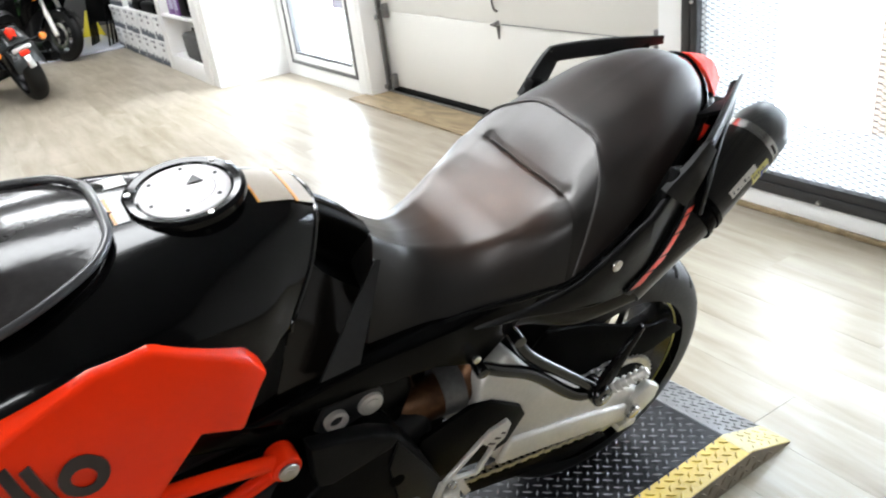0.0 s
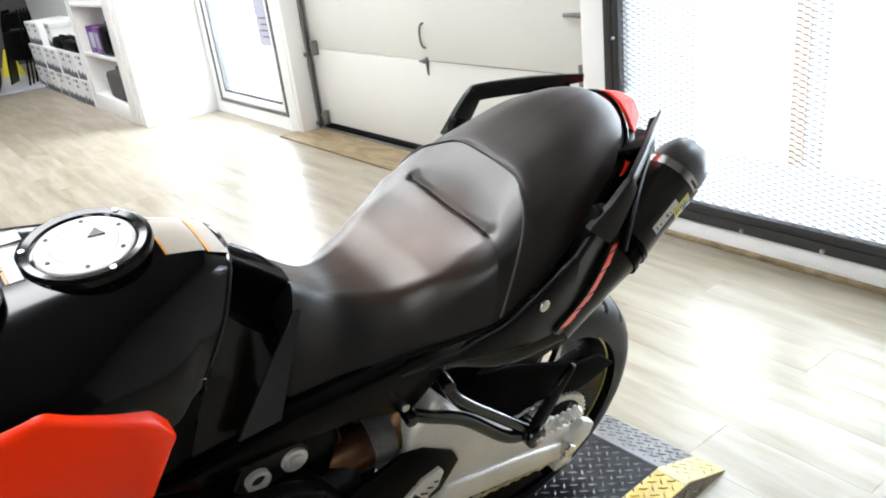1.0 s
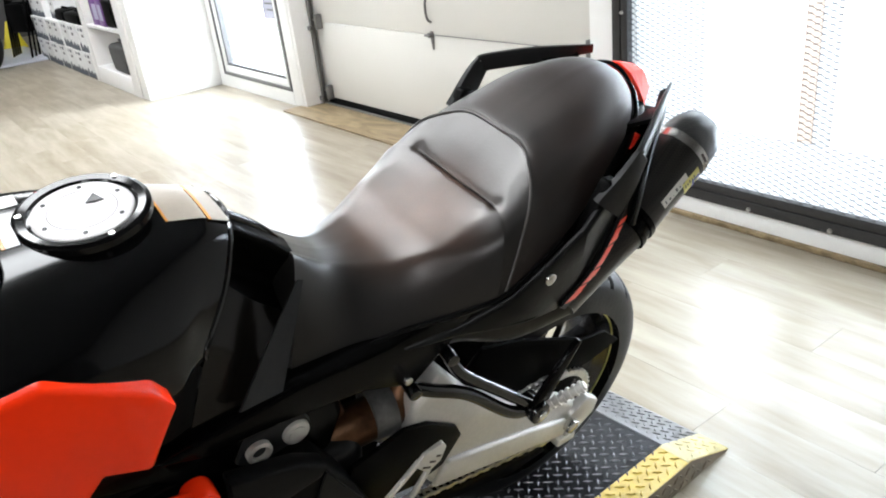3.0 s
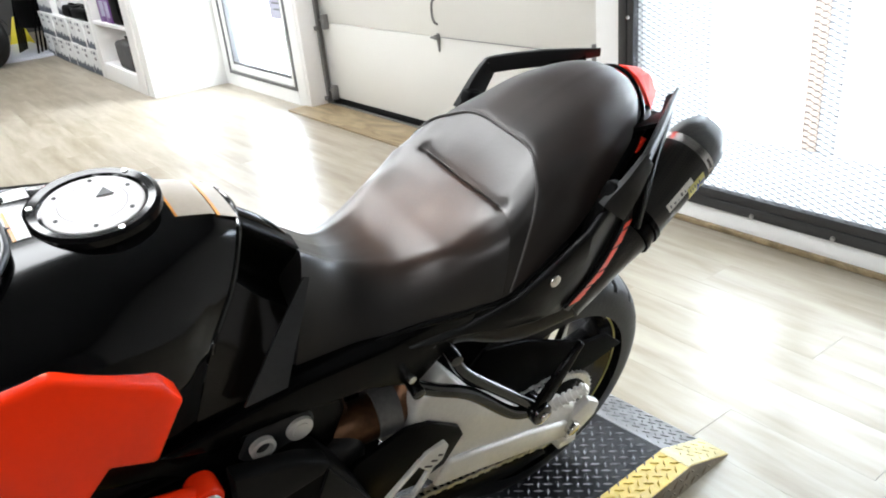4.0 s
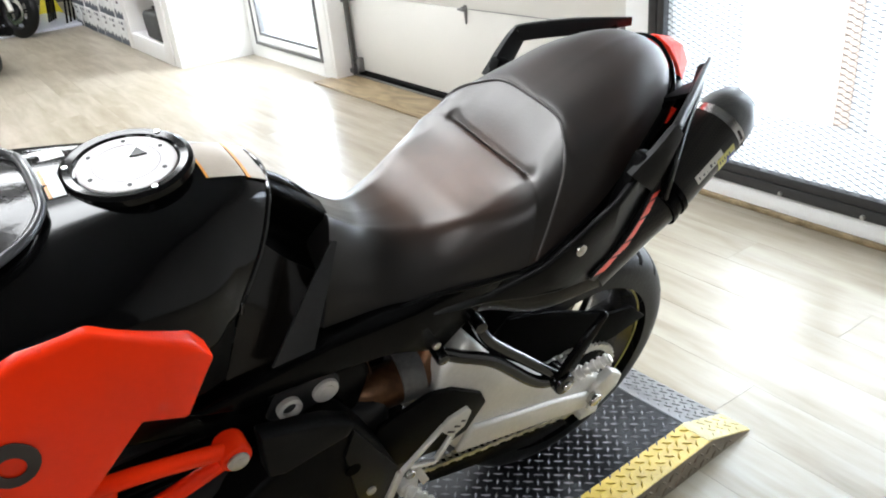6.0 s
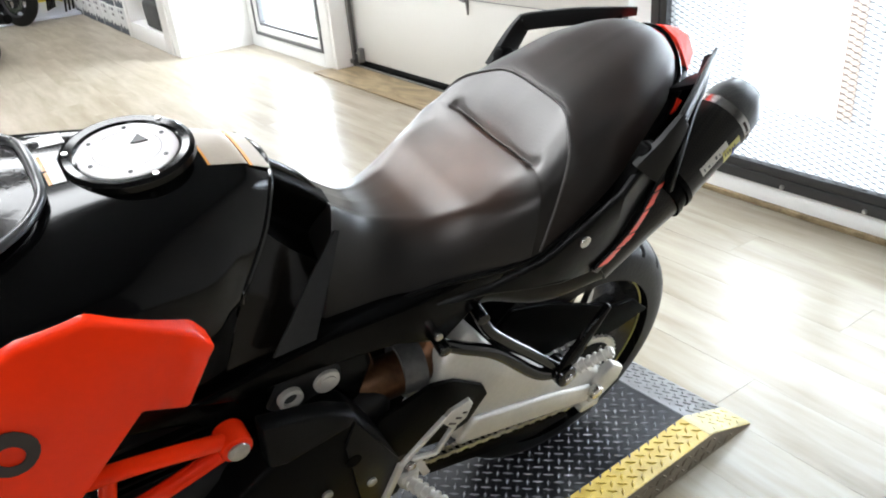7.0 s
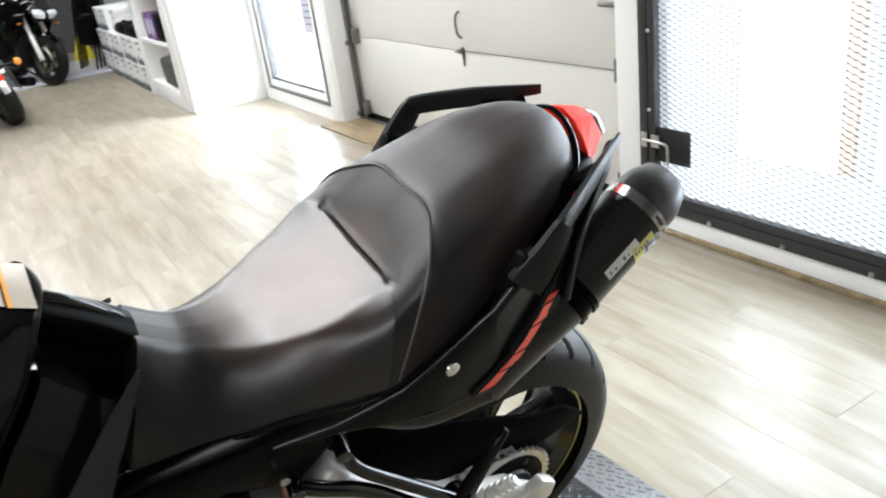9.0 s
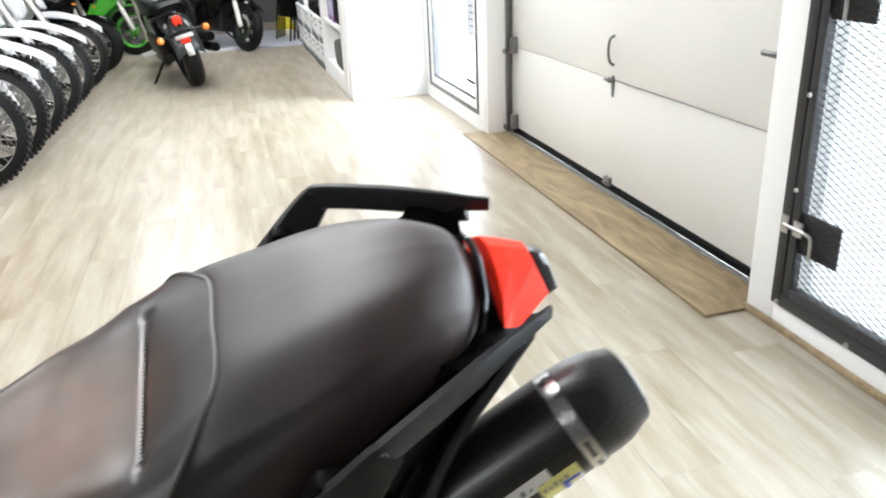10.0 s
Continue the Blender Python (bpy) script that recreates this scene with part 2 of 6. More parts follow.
BOX_GREY = mat("grey_print_band", (0.09, 0.10, 0.12), 0.7, var=0.15, bump=0.1)
PURPLE = mat("purple_packet", (0.13, 0.04, 0.20), 0.35, var=0.3, scale=20, bump=0.1)
BAG_GREY = mat("dark_grey_bag", (0.06, 0.06, 0.06), 0.75, var=0.4, scale=16, bump=0.4)
SIGN_YELLOW = mat("yellow_sign_plastic", (0.70, 0.60, 0.03), 0.4, var=0.08, bump=0.05)
MAT_SILVER = mat("pale_blue_grey_mat", (0.66, 0.68, 0.75), 0.30, metal=0.3, var=0.12, bump=0.1)
DAYLIGHT = glow("daylight", (0.82, 0.91, 1.0), DAY_GLOW)
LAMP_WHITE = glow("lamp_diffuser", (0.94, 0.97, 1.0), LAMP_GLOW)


# ---- mesh helpers ----
def part(name, bm, material, parent=None, label="", smooth=True):
    """Links a bmesh as one mesh object, under a thing or a part."""
    me = bpy.data.meshes.new(name)
    bm.to_mesh(me)
    bm.free()
    me.materials.append(material)
    if smooth:
        me.polygons.foreach_set("use_smooth", [True] * len(me.polygons))
        me.set_sharp_from_angle(angle=radians(38))
    ob = new(name, me)
    if parent is not None:
        ob.parent = parent
    if label:
        ob["label"] = label
    return ob


def thing(name, m, label, category, group="", kind=""):
    ob = new(name)
    ob.matrix_world = m
    return tagged(ob, label, category, group, kind)


def joined(*bms):
    """Joins several bmeshes into the first."""
    out = bms[0]
    for b in bms[1:]:
        me = bpy.data.meshes.new("tmp")
        b.to_mesh(me)
        b.free()
        out.from_mesh(me)
        bpy.data.meshes.remove(me)
    return out


def bevel(bm, width, seg=2, angle=25):
    if width > 0:
        es = [e for e in bm.edges if len(e.link_faces) == 2 and e.calc_face_angle(0) > radians(angle)]
        bmesh.ops.bevel(bm, geom=es, offset=width, segments=seg, profile=0.5, affect="EDGES", clamp_overlap=True)
    return bm


def box(lo, hi, r=0.004, seg=2, m=None):
    bm = bmesh.new()
    bmesh.ops.create_cube(bm, size=1.0)
    lo, hi = Vector(lo), Vector(hi)
    for v in bm.verts:
        v.co = Vector([lo[i] + (v.co[i] + 0.5) * (hi[i] - lo[i]) for i in range(3)])
    bevel(bm, r, seg)
    if m is not None:
        bm.transform(m)
    return bm


def rod(a, b, r0, r1=None, n=16, r=0.0):
    """A cylinder or cone between two points."""
    a, b = Vector(a), Vector(b)
    bm = bmesh.new()
    bmesh.ops.create_cone(bm, cap_ends=True, segments=n, radius1=r0, radius2=r0 if r1 is None else r1, depth=(b - a).length)
    if r:
        bevel(bm, r, 2, 60)
    bm.transform(Matrix.Translation((a + b) / 2) @ (b - a).to_track_quat("Z", "Y").to_matrix().to_4x4())
    return bm


def spline(pts, n):
    """A smooth curve through control points (Catmull-Rom), n steps between each two."""
    p = [np.array(q, float) for q in pts]
    p = [2 * p[0] - p[1]] + p + [2 * p[-1] - p[-2]]
    out = []
    for i in range(1, len(p) - 2):
        for k in range(n):
            t = k / n
            out.append(0.5 * (2 * p[i] + (p[i + 1] - p[i - 1]) * t + (2 * p[i - 1] - 5 * p[i] + 4 * p[i + 1] - p[i + 2]) * t ** 2
                              + (3 * p[i] - p[i - 1] - 3 * p[i + 1] + p[i + 2]) * t ** 3))
    out.append(p[-2])
    return out


def grid_bm(rows, closed=False, caps=False, thick=0.0):
    """A surface from rows of points."""
    bm = bmesh.new()
    vs = [[bm.verts.new(q) for q in row] for row in rows]
    n = len(vs[0])
    for i in range(len(vs) - 1):
        for j in range(n if closed else n - 1):
            k = (j + 1) % n
            bm.faces.new((vs[i][j], vs[i][k], vs[i + 1][k], vs[i + 1][j]))
    if caps:
        bm.faces.new(vs[0][::-1])
        bm.faces.new(vs[-1])
    bmesh.ops.remove_doubles(bm, verts=bm.verts, dist=1e-6)
    bmesh.ops.recalc_face_normals(bm, faces=bm.faces)
    if thick:
        bmesh.ops.solidify(bm, geom=bm.faces[:], thickness=thick)
    return bm


def tube(pts, r, n=10, step=6, flat=1.0, r1=None, caps=True):
    """A swept pipe; flat squeezes it sideways, r1 tapers it."""
    line = [Vector(q) for q in spline(pts, step)]
    rows, side = [], None
    for i, q in enumerate(line):
        d = (line[min(i + 1, len(line) - 1)] - line[max(i - 1, 0)]).normalized()
        if side is None:
            side = d.cross(Vector((0, 0, 1)))
            side = side.normalized() if side.length > 0.05 else d.cross(Vector((0, 1, 0))).normalized()
        side = (side - d * side.dot(d)).normalized()
        up = side.cross(d)
        rr = r if r1 is None else r + (r1 - r) * i / (len(line) - 1)
        rows.append([q + side * (rr * flat * math.cos(a)) + up * (rr * math.sin(a)) for a in (2 * math.pi * k / n for k in range(n))])
    return grid_bm(rows, closed=True, caps=caps)


def loft(sections, nu=6, nv=6, mirror=True, caps=True):
    """A body through half sections (points from the crown outwards), mirrored to both sides (y to -y)."""
    rows = []
    for s in sections:
        half = [Vector(q) for q in spline(s, nv)]
        if mirror:
            half = [Vector((q.x, -q.y, q.z)) for q in half[::-1]][:-1] + half
        rows.append(half)
    cols = [spline([r[j] for r in rows], nu) for j in range(len(rows[0]))]
    return grid_bm([[c[i] for c in cols] for i in range(len(cols[0]))], caps=caps)


def plate(poly, y0, y1, r=0.004, seg=2, yf=None):
    """A plate cut to an outline in x and z, from y0 to y1; yf bends it sideways."""
    bm = bmesh.new()
    f = bm.faces.new([bm.verts.new((x, y0, z)) for x, z in poly])
    ex = bmesh.ops.extrude_face_region(bm, geom=[f])
    for v in ex["geom"]:
        if isinstance(v, bmesh.types.BMVert):
            v.co.y = y1
    bmesh.ops.recalc_face_normals(bm, faces=bm.faces)
    bevel(bm, r, seg)
    if yf:
        for v in bm.verts:
            v.co.y += yf(v.co.x, v.co.z)
    return bm


def fine_plate(poly, y0, y1, r, yf, cuts=10):
    bm = plate(poly, y0, y1, r, 2)
    lo, hi = min(p[0] for p in poly), max(p[0] for p in poly)
    for k in range(1, cuts):
        x = lo + (hi - lo) * k / cuts
        bmesh.ops.bisect_plane(bm, geom=bm.verts[:] + bm.edges[:] + bm.faces[:], plane_co=(x, 0, 0), plane_no=(1, 0, 0))
    for z in (0.62, 0.70, 0.76, 0.80, 0.84, 0.87, 0.89):
        bmesh.ops.bisect_plane(bm, geom=bm.verts[:] + bm.edges[:] + bm.faces[:], plane_co=(0, 0, z), plane_no=(0, 0, 1))
    for v in bm.verts:
        v.co.y += yf(v.co.x, v.co.z)
    return bm


def revolve(profile, n=48, axis="y"):
    """A turned body: profile points of (along the axis, radius)."""
    rows = []
    for k in range(n):
        a = 2 * math.pi * k / n
        c, s = math.cos(a), math.sin(a)
        rows.append([(r * c, t, r * s) if axis == "y" else (r * c, r * s, t) for t, r in profile])
    rows.append(rows[0])
    return grid_bm(rows)


def moved(bm, x=0, y=0, z=0, rx=0, ry=0, rz=0):
    bm.transform(pose(x, y, z, rx, ry, rz))
    return bm


def mirrored(bm):
    bm.transform(Matrix.Diagonal((1, -1, 1, 1)))
    bmesh.ops.reverse_faces(bm, faces=bm.faces)
    return bm


# ---- the room ----
WX, GX, DX = 2.48, 2.52, 2.66          # faces of the window wall, the gate wall and the roller door
CEIL, BACK, FAR, LEFT = 3.0, -2.6, 14.0, -4.6


def struct(name, bm, material, label, category="wall"):
    return tagged(part(name, bm, material), label, category, kind="structure")


# floor slab, with the planks laid on it at the end of the file
struct("floor", box((LEFT - 0.2, BACK - 0.2, -0.15), (2.95, FAR + 0.2, -0.004), 0), PLANK, "pale oak-look vinyl plank floor with a soft sheen", "floor")
# unseen ceiling, west and south walls, dark so the black bike reflects little
struct("ceiling", box((LEFT - 0.2, BACK - 0.2, CEIL), (2.95, FAR + 0.2, CEIL + 0.15), 0), CEILING_GREY, "plain dark grey showroom ceiling", "ceiling")
struct("wall_west", box((LEFT - 0.15, BACK, 0), (LEFT, FAR, CEIL), 0), WALL_GREY, "plain dark grey wall behind parked bikes")
struct("wall_south", box((LEFT - 0.15, BACK - 0.15, 0), (2.9, BACK, CEIL), 0), WALL_GREY, "plain dark grey wall closing the showroom")
struct("wall_north", box((LEFT - 0.15, FAR, 0), (2.9, FAR + 0.15, CEIL), 0), WALL_GREY, "plain dark grey wall at the far end")
# east wall in pieces round its openings
WIN_Y0, WIN_Y1, WIN_Z0, WIN_Z1 = 5.30, 6.60, 0.10, 2.06
wall_e = joined(
    box((WX, WIN_Y1, 0), (2.80, FAR, CEIL), 0),
    box((WX, WIN_Y0, 0), (2.80, WIN_Y1, WIN_Z0), 0),
    box((WX, WIN_Y0, WIN_Z1), (2.80, WIN_Y1, CEIL), 0),
    box((WX, 5.16, 0), (2.80, WIN_Y0, CEIL), 0.006),
    box((WX + 0.02, 2.36, 2.32), (2.80, 5.16, CEIL), 0),
    box((2.712, 2.362, 0), (2.80, 2.45, 2.318), 0), box((2.712, 5.03, 0), (2.80, 5.158, 2.318), 0),
    box((GX, 2.225, 0), (2.80, 2.36, CEIL), 0.006),
    box((GX, 0.30, 0), (2.80, 2.225, 0.085), 0.006),
    box((GX, 0.30, 2.20), (2.80, 2.225, CEIL), 0),
    box((GX, BACK, 0), (2.80, 0.30, CEIL), 0))
struct("wall_east", wall_e, WALL_WHITE, "white painted wall with glazed door, roller door and gate openings")
# box-shaped white wall end beside the shelves
struct("wall_return", box((1.83, 6.70, 0), (WX - 0.003, 6.86, CEIL - 0.003), 0.005), WALL_WHITE, "white painted wall end beside a glazed door")
struct("wall_end_panel", box((1.815, 8.28, 0), (WX - 0.003, 8.31, CEIL - 0.003), 0.003), TRIM_WHITE, "white side panel closing the shelf alcove")


def ring(y0, y1, z0, z1, w, x0, x1, r=0.003):
    """A rectangular frame in the plane of the east wall."""
    return joined(box((x0, y0, z0), (x1, y0 + w, z1), r), box((x0, y1 - w, z0), (x1, y1, z1), r),
                  box((x0, y0 + w, z0), (x1, y1 - w, z0 + w), r), box((x0, y0 + w, z1 - w), (x1, y1 - w, z1), r))


def frosted(name, col):
    """Daylit translucent sheet."""
    m = bpy.data.materials.new(name)
    m.use_nodes = True
    n, l = m.node_tree.nodes, m.node_tree.links
    n.remove(n["Principled BSDF"])
    t = n.new("ShaderNodeBsdfTranslucent")
    d = n.new("ShaderNodeBsdfDiffuse")
    mix = n.new("ShaderNodeMixShader")
    t.inputs[0].default_value = d.inputs[0].default_value = (*col, 1)
    mix.inputs[0].default_value = 0.3
    l.new(t.outputs[0], mix.inputs[1])
    l.new(d.outputs[0], mix.inputs[2])
    l.new(mix.outputs[0], n["Material Output"].inputs[0])
    return m


FROST, FROST_AMBER = frosted("frosted_white", (0.50, 0.50, 0.50)), frosted("frosted_amber", (0.49, 0.435, 0.395))


def glass_mat():
    m, nt, p = nodes_of("clear_glass")
    p.inputs["Transmission Weight"].default_value = 1.0
    p.inputs["Roughness"].default_value = 0.0
    p.inputs["IOR"].default_value = 1.05
    return m


GLASS = glass_mat()
win = thing("window_1", pose(0, 0, 0), "white glazed door with grey weatherstrips and bright daylight behind", "glazed door", kind="structure")
part("window_frame", ring(WIN_Y0 + 0.004, WIN_Y1 - 0.004, WIN_Z0 + 0.004, WIN_Z1 - 0.004, 0.026, WX - 0.006, WX + 0.05), GREY_STRIP, win, "grey outer weatherstrip")
part("window_frame", ring(WIN_Y0 + 0.028, WIN_Y1 - 0.028, WIN_Z0 + 0.028, WIN_Z1 - 0.028, 0.055, WX + 0.004, WX + 0.06), PVC_WHITE, win, "white door leaf frame")
part("window_frame", ring(WIN_Y0 + 0.085, WIN_Y1 - 0.085, WIN_Z0 + 0.085, WIN_Z1 - 0.085, 0.022, WX + 0.012, WX + 0.07), GREY_STRIP, win, "grey glazing strip")
pane = part("pane", box((WX + 0.035, WIN_Y0 + 0.108, WIN_Z0 + 0.108), (WX + 0.041, WIN_Y1 - 0.108, WIN_Z1 - 0.108), 0), GLASS, win, "clear glass pane")
pane.visible_shadow = False
notice = thing("notice", pose(WX + 0.030, 5.50, 0.74), "pale lilac paper notice stuck on the glass", "notice")
part("sheet", box((-0.0012, -0.12, -0.13), (0.0012, 0.12, 0.22), 0), PAPER, notice)
for k in range(4):
    part("text_bar", box((-0.003, -0.06, 0.07 - k * 0.045), (-0.0016, 0.06 - 0.02 * (k % 2), 0.082 - k * 0.045), 0), GREY_STRIP, notice)

# daylight outside both glazed openings
for y0, y1, z0, z1 in ((4.3, 9.6, -0.1, 2.9), (-1.6, 4.25, -0.1, 2.9)):
    bm = bmesh.new()
    bm.faces.new([bm.verts.new(q) for q in ((3.2, y0, z0), (3.2, y0, z1), (3.2, y1, z1), (3.2, y1, z0))])
    struct("backdrop", bm, DAYLIGHT, "overexposed white daylight outside the glazing", "backdrop")

# ---- roller door ----
door = thing("garage_door", pose(DX, 0, 0), "cream sectional steel garage door with a T latch", "garage door", kind="structure")
D0, D1 = 2.38, 5.10
for k in range(4):
    z0 = 0.055 + k * 0.533
    pn = part("panel", box((0.0, D0, z0 + 0.001), (0.045, D1, z0 + 0.530), 0.004), DOOR_WHITE, door)
    for y in (D0 + 0.06, 3.70, D1 - 0.06):
        if k < 3:
            hinge = joined(box((-0.006, y - 0.03, z0 + 0.50), (0.0, y + 0.03, z0 + 0.56), 0.002), rod((-0.008, y - 0.035, z0 + 0.531), (-0.008, y + 0.035, z0 + 0.531), 0.006, n=10))
            if y != 3.70:
                part("hinge", hinge, IRON, pn, "zinc hinge plate")
            else:
                hinge.free()
part("bottom_seal", tube([(0.02, D0, 0.03), (0.02, 3.7, 0.028), (0.02, D1, 0.03)], 0.026, n=10), DULL_BLACK, door, "black rubber bottom seal")
part("threshold_strip", box((-0.035, D0, 0.0), (-0.008, D1, 0.018), 0.003), IRON, door, "bright aluminium threshold strip")
# T latch
latch = part("latch", joined(
    plate([(-0.012, 0.02), (0.012, 0.02), (0.02, 0.0), (0.006, -0.085), (-0.006, -0.085), (-0.02, 0.0)], -0.004, 0.0, 0.001),
    rod((0, -0.03, 0), (0, 0.0, 0), 0.014, n=16, r=0.002), box((-0.03, -0.038, -0.006), (0.03, -0.028, 0.006), 0.002)), IRON, door, "zinc T-handle latch")
latch.matrix_local = pose(-0.001, 3.70, 0.588, 0, 0, -90)
lh = part("pull_handle", tube([(0, 0, 0.07), (-0.02, 0.0, 0.085), (-0.03, 0, 0.12), (-0.03, 0, 0.17), (-0.02, 0, 0.2), (0, 0, 0.21)], 0.007, n=8), IRON, door, "zinc pull handle")
lh.matrix_local = pose(-0.002, 3.70, 0.588)
part("foot_clip", joined(box((-0.02, 3.67, 0.045), (0.0, 3.73, 0.09), 0.002), box((-0.035, 3.685, 0.06), (-0.018, 3.715, 0.066), 0.001)), IRON, door, "small zinc step plate")
part("cable_bar", rod((-0.009, D0, 0.593), (-0.009, 3.66, 0.589), 0.0022, n=8), GREY_STRIP, door, "thin lock rod")
for y, s in ((D1 - 0.012, 1), (D0 + 0.004, -1)):
    tr = part("track", joined(box((-0.05, y - 0.012, 0.02), (-0.046, y + 0.02, 2.3), 0.001), box((-0.05, y + 0.017, 0.02), (-0.005, y + 0.021, 2.3), 0.001)), IRON, door, "galvanised vertical track")
    for z in (0.10, 0.60, 1.12):
        part("roller_bracket", joined(box((-0.046, y - 0.07 * s - 0.02, z - 0.05), (-0.003, y - 0.07 * s + 0.02, z + 0.05), 0.003),
                                      rod((-0.03, y - 0.07 * s, z + 0.01), (-0.03, y, z + 0.01), 0.006, n=8), box((-0.07, y - 0.02, z - 0.06), (-0.05, y + 0.02, z - 0.03), 0.002)), IRON, tr)
part("roller_handle", joined(box((-0.05, D0 + 0.03, 0.80), (-0.002, D0 + 0.06, 0.92), 0.003), rod((-0.03, D0 + 0.05, 0.865), (-0.045, D0 + 0.17, 0.868), 0.013, 0.010, n=12, r=0.003)), IRON, door, "slide bolt of the door")
struct("door_reveal", box((WX + 0.004, 5.115, 0.002), (2.795, 5.158, 2.31), 0.002), TRIM_WHITE, "cream door reveal board", "trim")

# raised tan strip puts in the floor's shaded edge at the wall
struct("baseboard", (box((GX - 0.022, BACK, 0.0005), (GX - 0.001, 2.36, 0.022), 0.006)), PLY, "thin tan strip for the shaded floor edge along the wall", "trim")
ply = thing("plywood_strip", pose(2.49, 3.77, 0.006), "worn brown plywood strip lying before the garage door", "plywood board")
bm = box((-1.44, -0.155, -0.006), (1.44, 0.155, 0.006), 0.002)
sheet = part("board", bm, PLY, ply)
sheet.matrix_local = pose(0, 0, 0, 0, 0, 90)

# ---- steel mesh gate in front of a glazed shop door ----
G0, G1, GZ0, GZ1 = 0.34, 2.225, 0.088, 2.19
gate = thing("mesh_gate", pose(GX, 0, 0), "black steel gate with expanded metal mesh over glazing", "gate", kind="structure")
part("gate_frame", ring(G0, G1, GZ0, GZ1, 0.042, -0.012, 0.028, 0.003), GATE_BLACK, gate, "black painted flat steel frame")
part("mesh_clamp", ring(G0 + 0.044, G1 - 0.044, GZ0 + 0.044, GZ1 - 0.044, 0.034, -0.009, 0.024, 0.003), GATE_BLACK, gate, "black steel strip clamping the mesh")
for y in [G1 - 0.035 - 0.315 * k for k in range(6)]:
    part("bolt", rod((-0.013, y, 0.1), (-0.021, y, 0.1), 0.0095, 0.007, n=10), ZINC, gate)
for z in (0.50, 0.80, 1.10, 1.45):
    part("bolt", rod((-0.013, G1 - 0.055, z), (-0.021, G1 - 0.055, z), 0.008, 0.006, n=10), ZINC, gate)


def expanded(y0, y1, z0, z1, w=0.0508, h=0.0108):
    """Expanded metal: thin zigzag strands that meet in thicker knuckles."""
    vs, fs = [], []
    rows = int((z1 - z0) / h)
    cols = int((y1 - y0) / (w / 2))
    for i in range(rows):
        zc = z0 + (i + 0.5) * h
        line = []
        for j in range(cols + 1):
            y, z = y0 + j * w / 2, zc + (1 if (i + j) % 2 else -1) * h / 2 * 0.93
            line += [(y - 0.003, z, 0.0013), (y + 0.003, z, 0.0013)]
            if j < cols:
                line.append((y + w / 4, zc, 0.0004))
        for k, (y, z, t) in enumerate(line):
            q = len(vs)
            vs += [(-0.0014, y, z - t), (0.0012, y, z - t), (0.0012, y, z + t), (-0.0014, y, z + t)]
            if k:
                fs += [(q - 4 + a, q - 4 + (a + 1) % 4, q + (a + 1) % 4, q + a) for a in range(4)]
    me = bpy.data.meshes.new("expanded_mesh")
    me.from_pydata(vs, [], fs)
    me.materials.append(GATE_BLACK)
    return me


mesh = tagged(new("expanded_mesh", expanded(G0 + 0.06, G1 - 0.06, GZ0 + 0.06, GZ1 - 0.06)), "black expanded metal mesh", kind="stuff")
mesh.parent = gate
mesh.location = (0.0, 0, 0)
for z0, z1 in ((0.292, 0.43), (1.02, 1.16)):
    lp = part("latch_plate", box((0.006, 1.985, z0), (0.012, 2.15, z1), 0.001), GATE_BLACK, gate, "black steel latch plate behind the mesh")
    part("slide_latch", joined(rod((-0.022, 2.20, z0 + 0.085), (-0.022, 2.10, z0 + 0.085), 0.006, n=10), tube([(-0.022, 2.10, z0 + 0.085), (-0.022, 2.075, z0 + 0.08), (-0.022, 2.07, z0 + 0.05), (-0.022, 2.07, z0 + 0.005)], 0.006, n=8, step=3),
                               box((-0.018, 2.12, z0 + 0.06), (-0.010, 2.16, z0 + 0.11), 0.002), box((-0.018, 2.185, z0 + 0.055), (-0.012, 2.215, z0 + 0.115), 0.002)), ZINC, lp, "zinc slide latch")
shop = thing("door_1", pose(2.66, 0, 0), "white glazed shop door behind the mesh gate", "door", kind="structure")
# made-up translucent bands that set how bright each strip of daylight looks
for y0, y1, m in ((1.88, 2.222, FROST), (1.424, 1.484, FROST_AMBER), (1.355, 1.422, FROST), (0.93, 1.0, FROST), (0.305, 0.42, FROST)):
    part("stile", box((0, y0, 0.34), (0.012, y1, 2.198), 0.002), m, shop, "added white translucent band that dims the daylight" if m is FROST else "added amber translucent band that tints the daylight")
part("bottom_rail", box((0, 0.305, 0.087), (0.012, 2.222, 0.339), 0.002), FROST, shop, "added white translucent band along the bottom")
for y0, y1 in ((1.486, 1.878), (1.002, 1.353), (0.422, 0.928)):
    g = part("pane", box((0.02, y0, 0.342), (0.026, y1, 2.198), 0), GLASS, shop)
    g.visible_shadow = False

# ---- ceiling lamps, all out of view ----
lamp = thing("ceiling_lamp", pose(0, 0, CEIL), "unseen rectangular white ceiling panel, lit, some added as fill", "ceiling lamp", "ceiling lamps")
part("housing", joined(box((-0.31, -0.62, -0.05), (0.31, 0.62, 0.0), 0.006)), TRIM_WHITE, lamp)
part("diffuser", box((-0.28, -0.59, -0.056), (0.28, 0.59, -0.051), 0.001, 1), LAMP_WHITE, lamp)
# the south and west panels are added fill for the bike's left side
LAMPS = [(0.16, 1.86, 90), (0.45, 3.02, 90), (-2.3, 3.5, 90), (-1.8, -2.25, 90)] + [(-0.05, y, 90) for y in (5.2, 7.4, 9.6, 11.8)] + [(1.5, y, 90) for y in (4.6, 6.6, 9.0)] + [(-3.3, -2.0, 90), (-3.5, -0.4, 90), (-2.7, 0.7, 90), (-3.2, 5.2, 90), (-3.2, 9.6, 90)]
lamp.matrix_world = pose(*LAMPS[0][:2], CEIL, 0, 0, LAMPS[0][2])
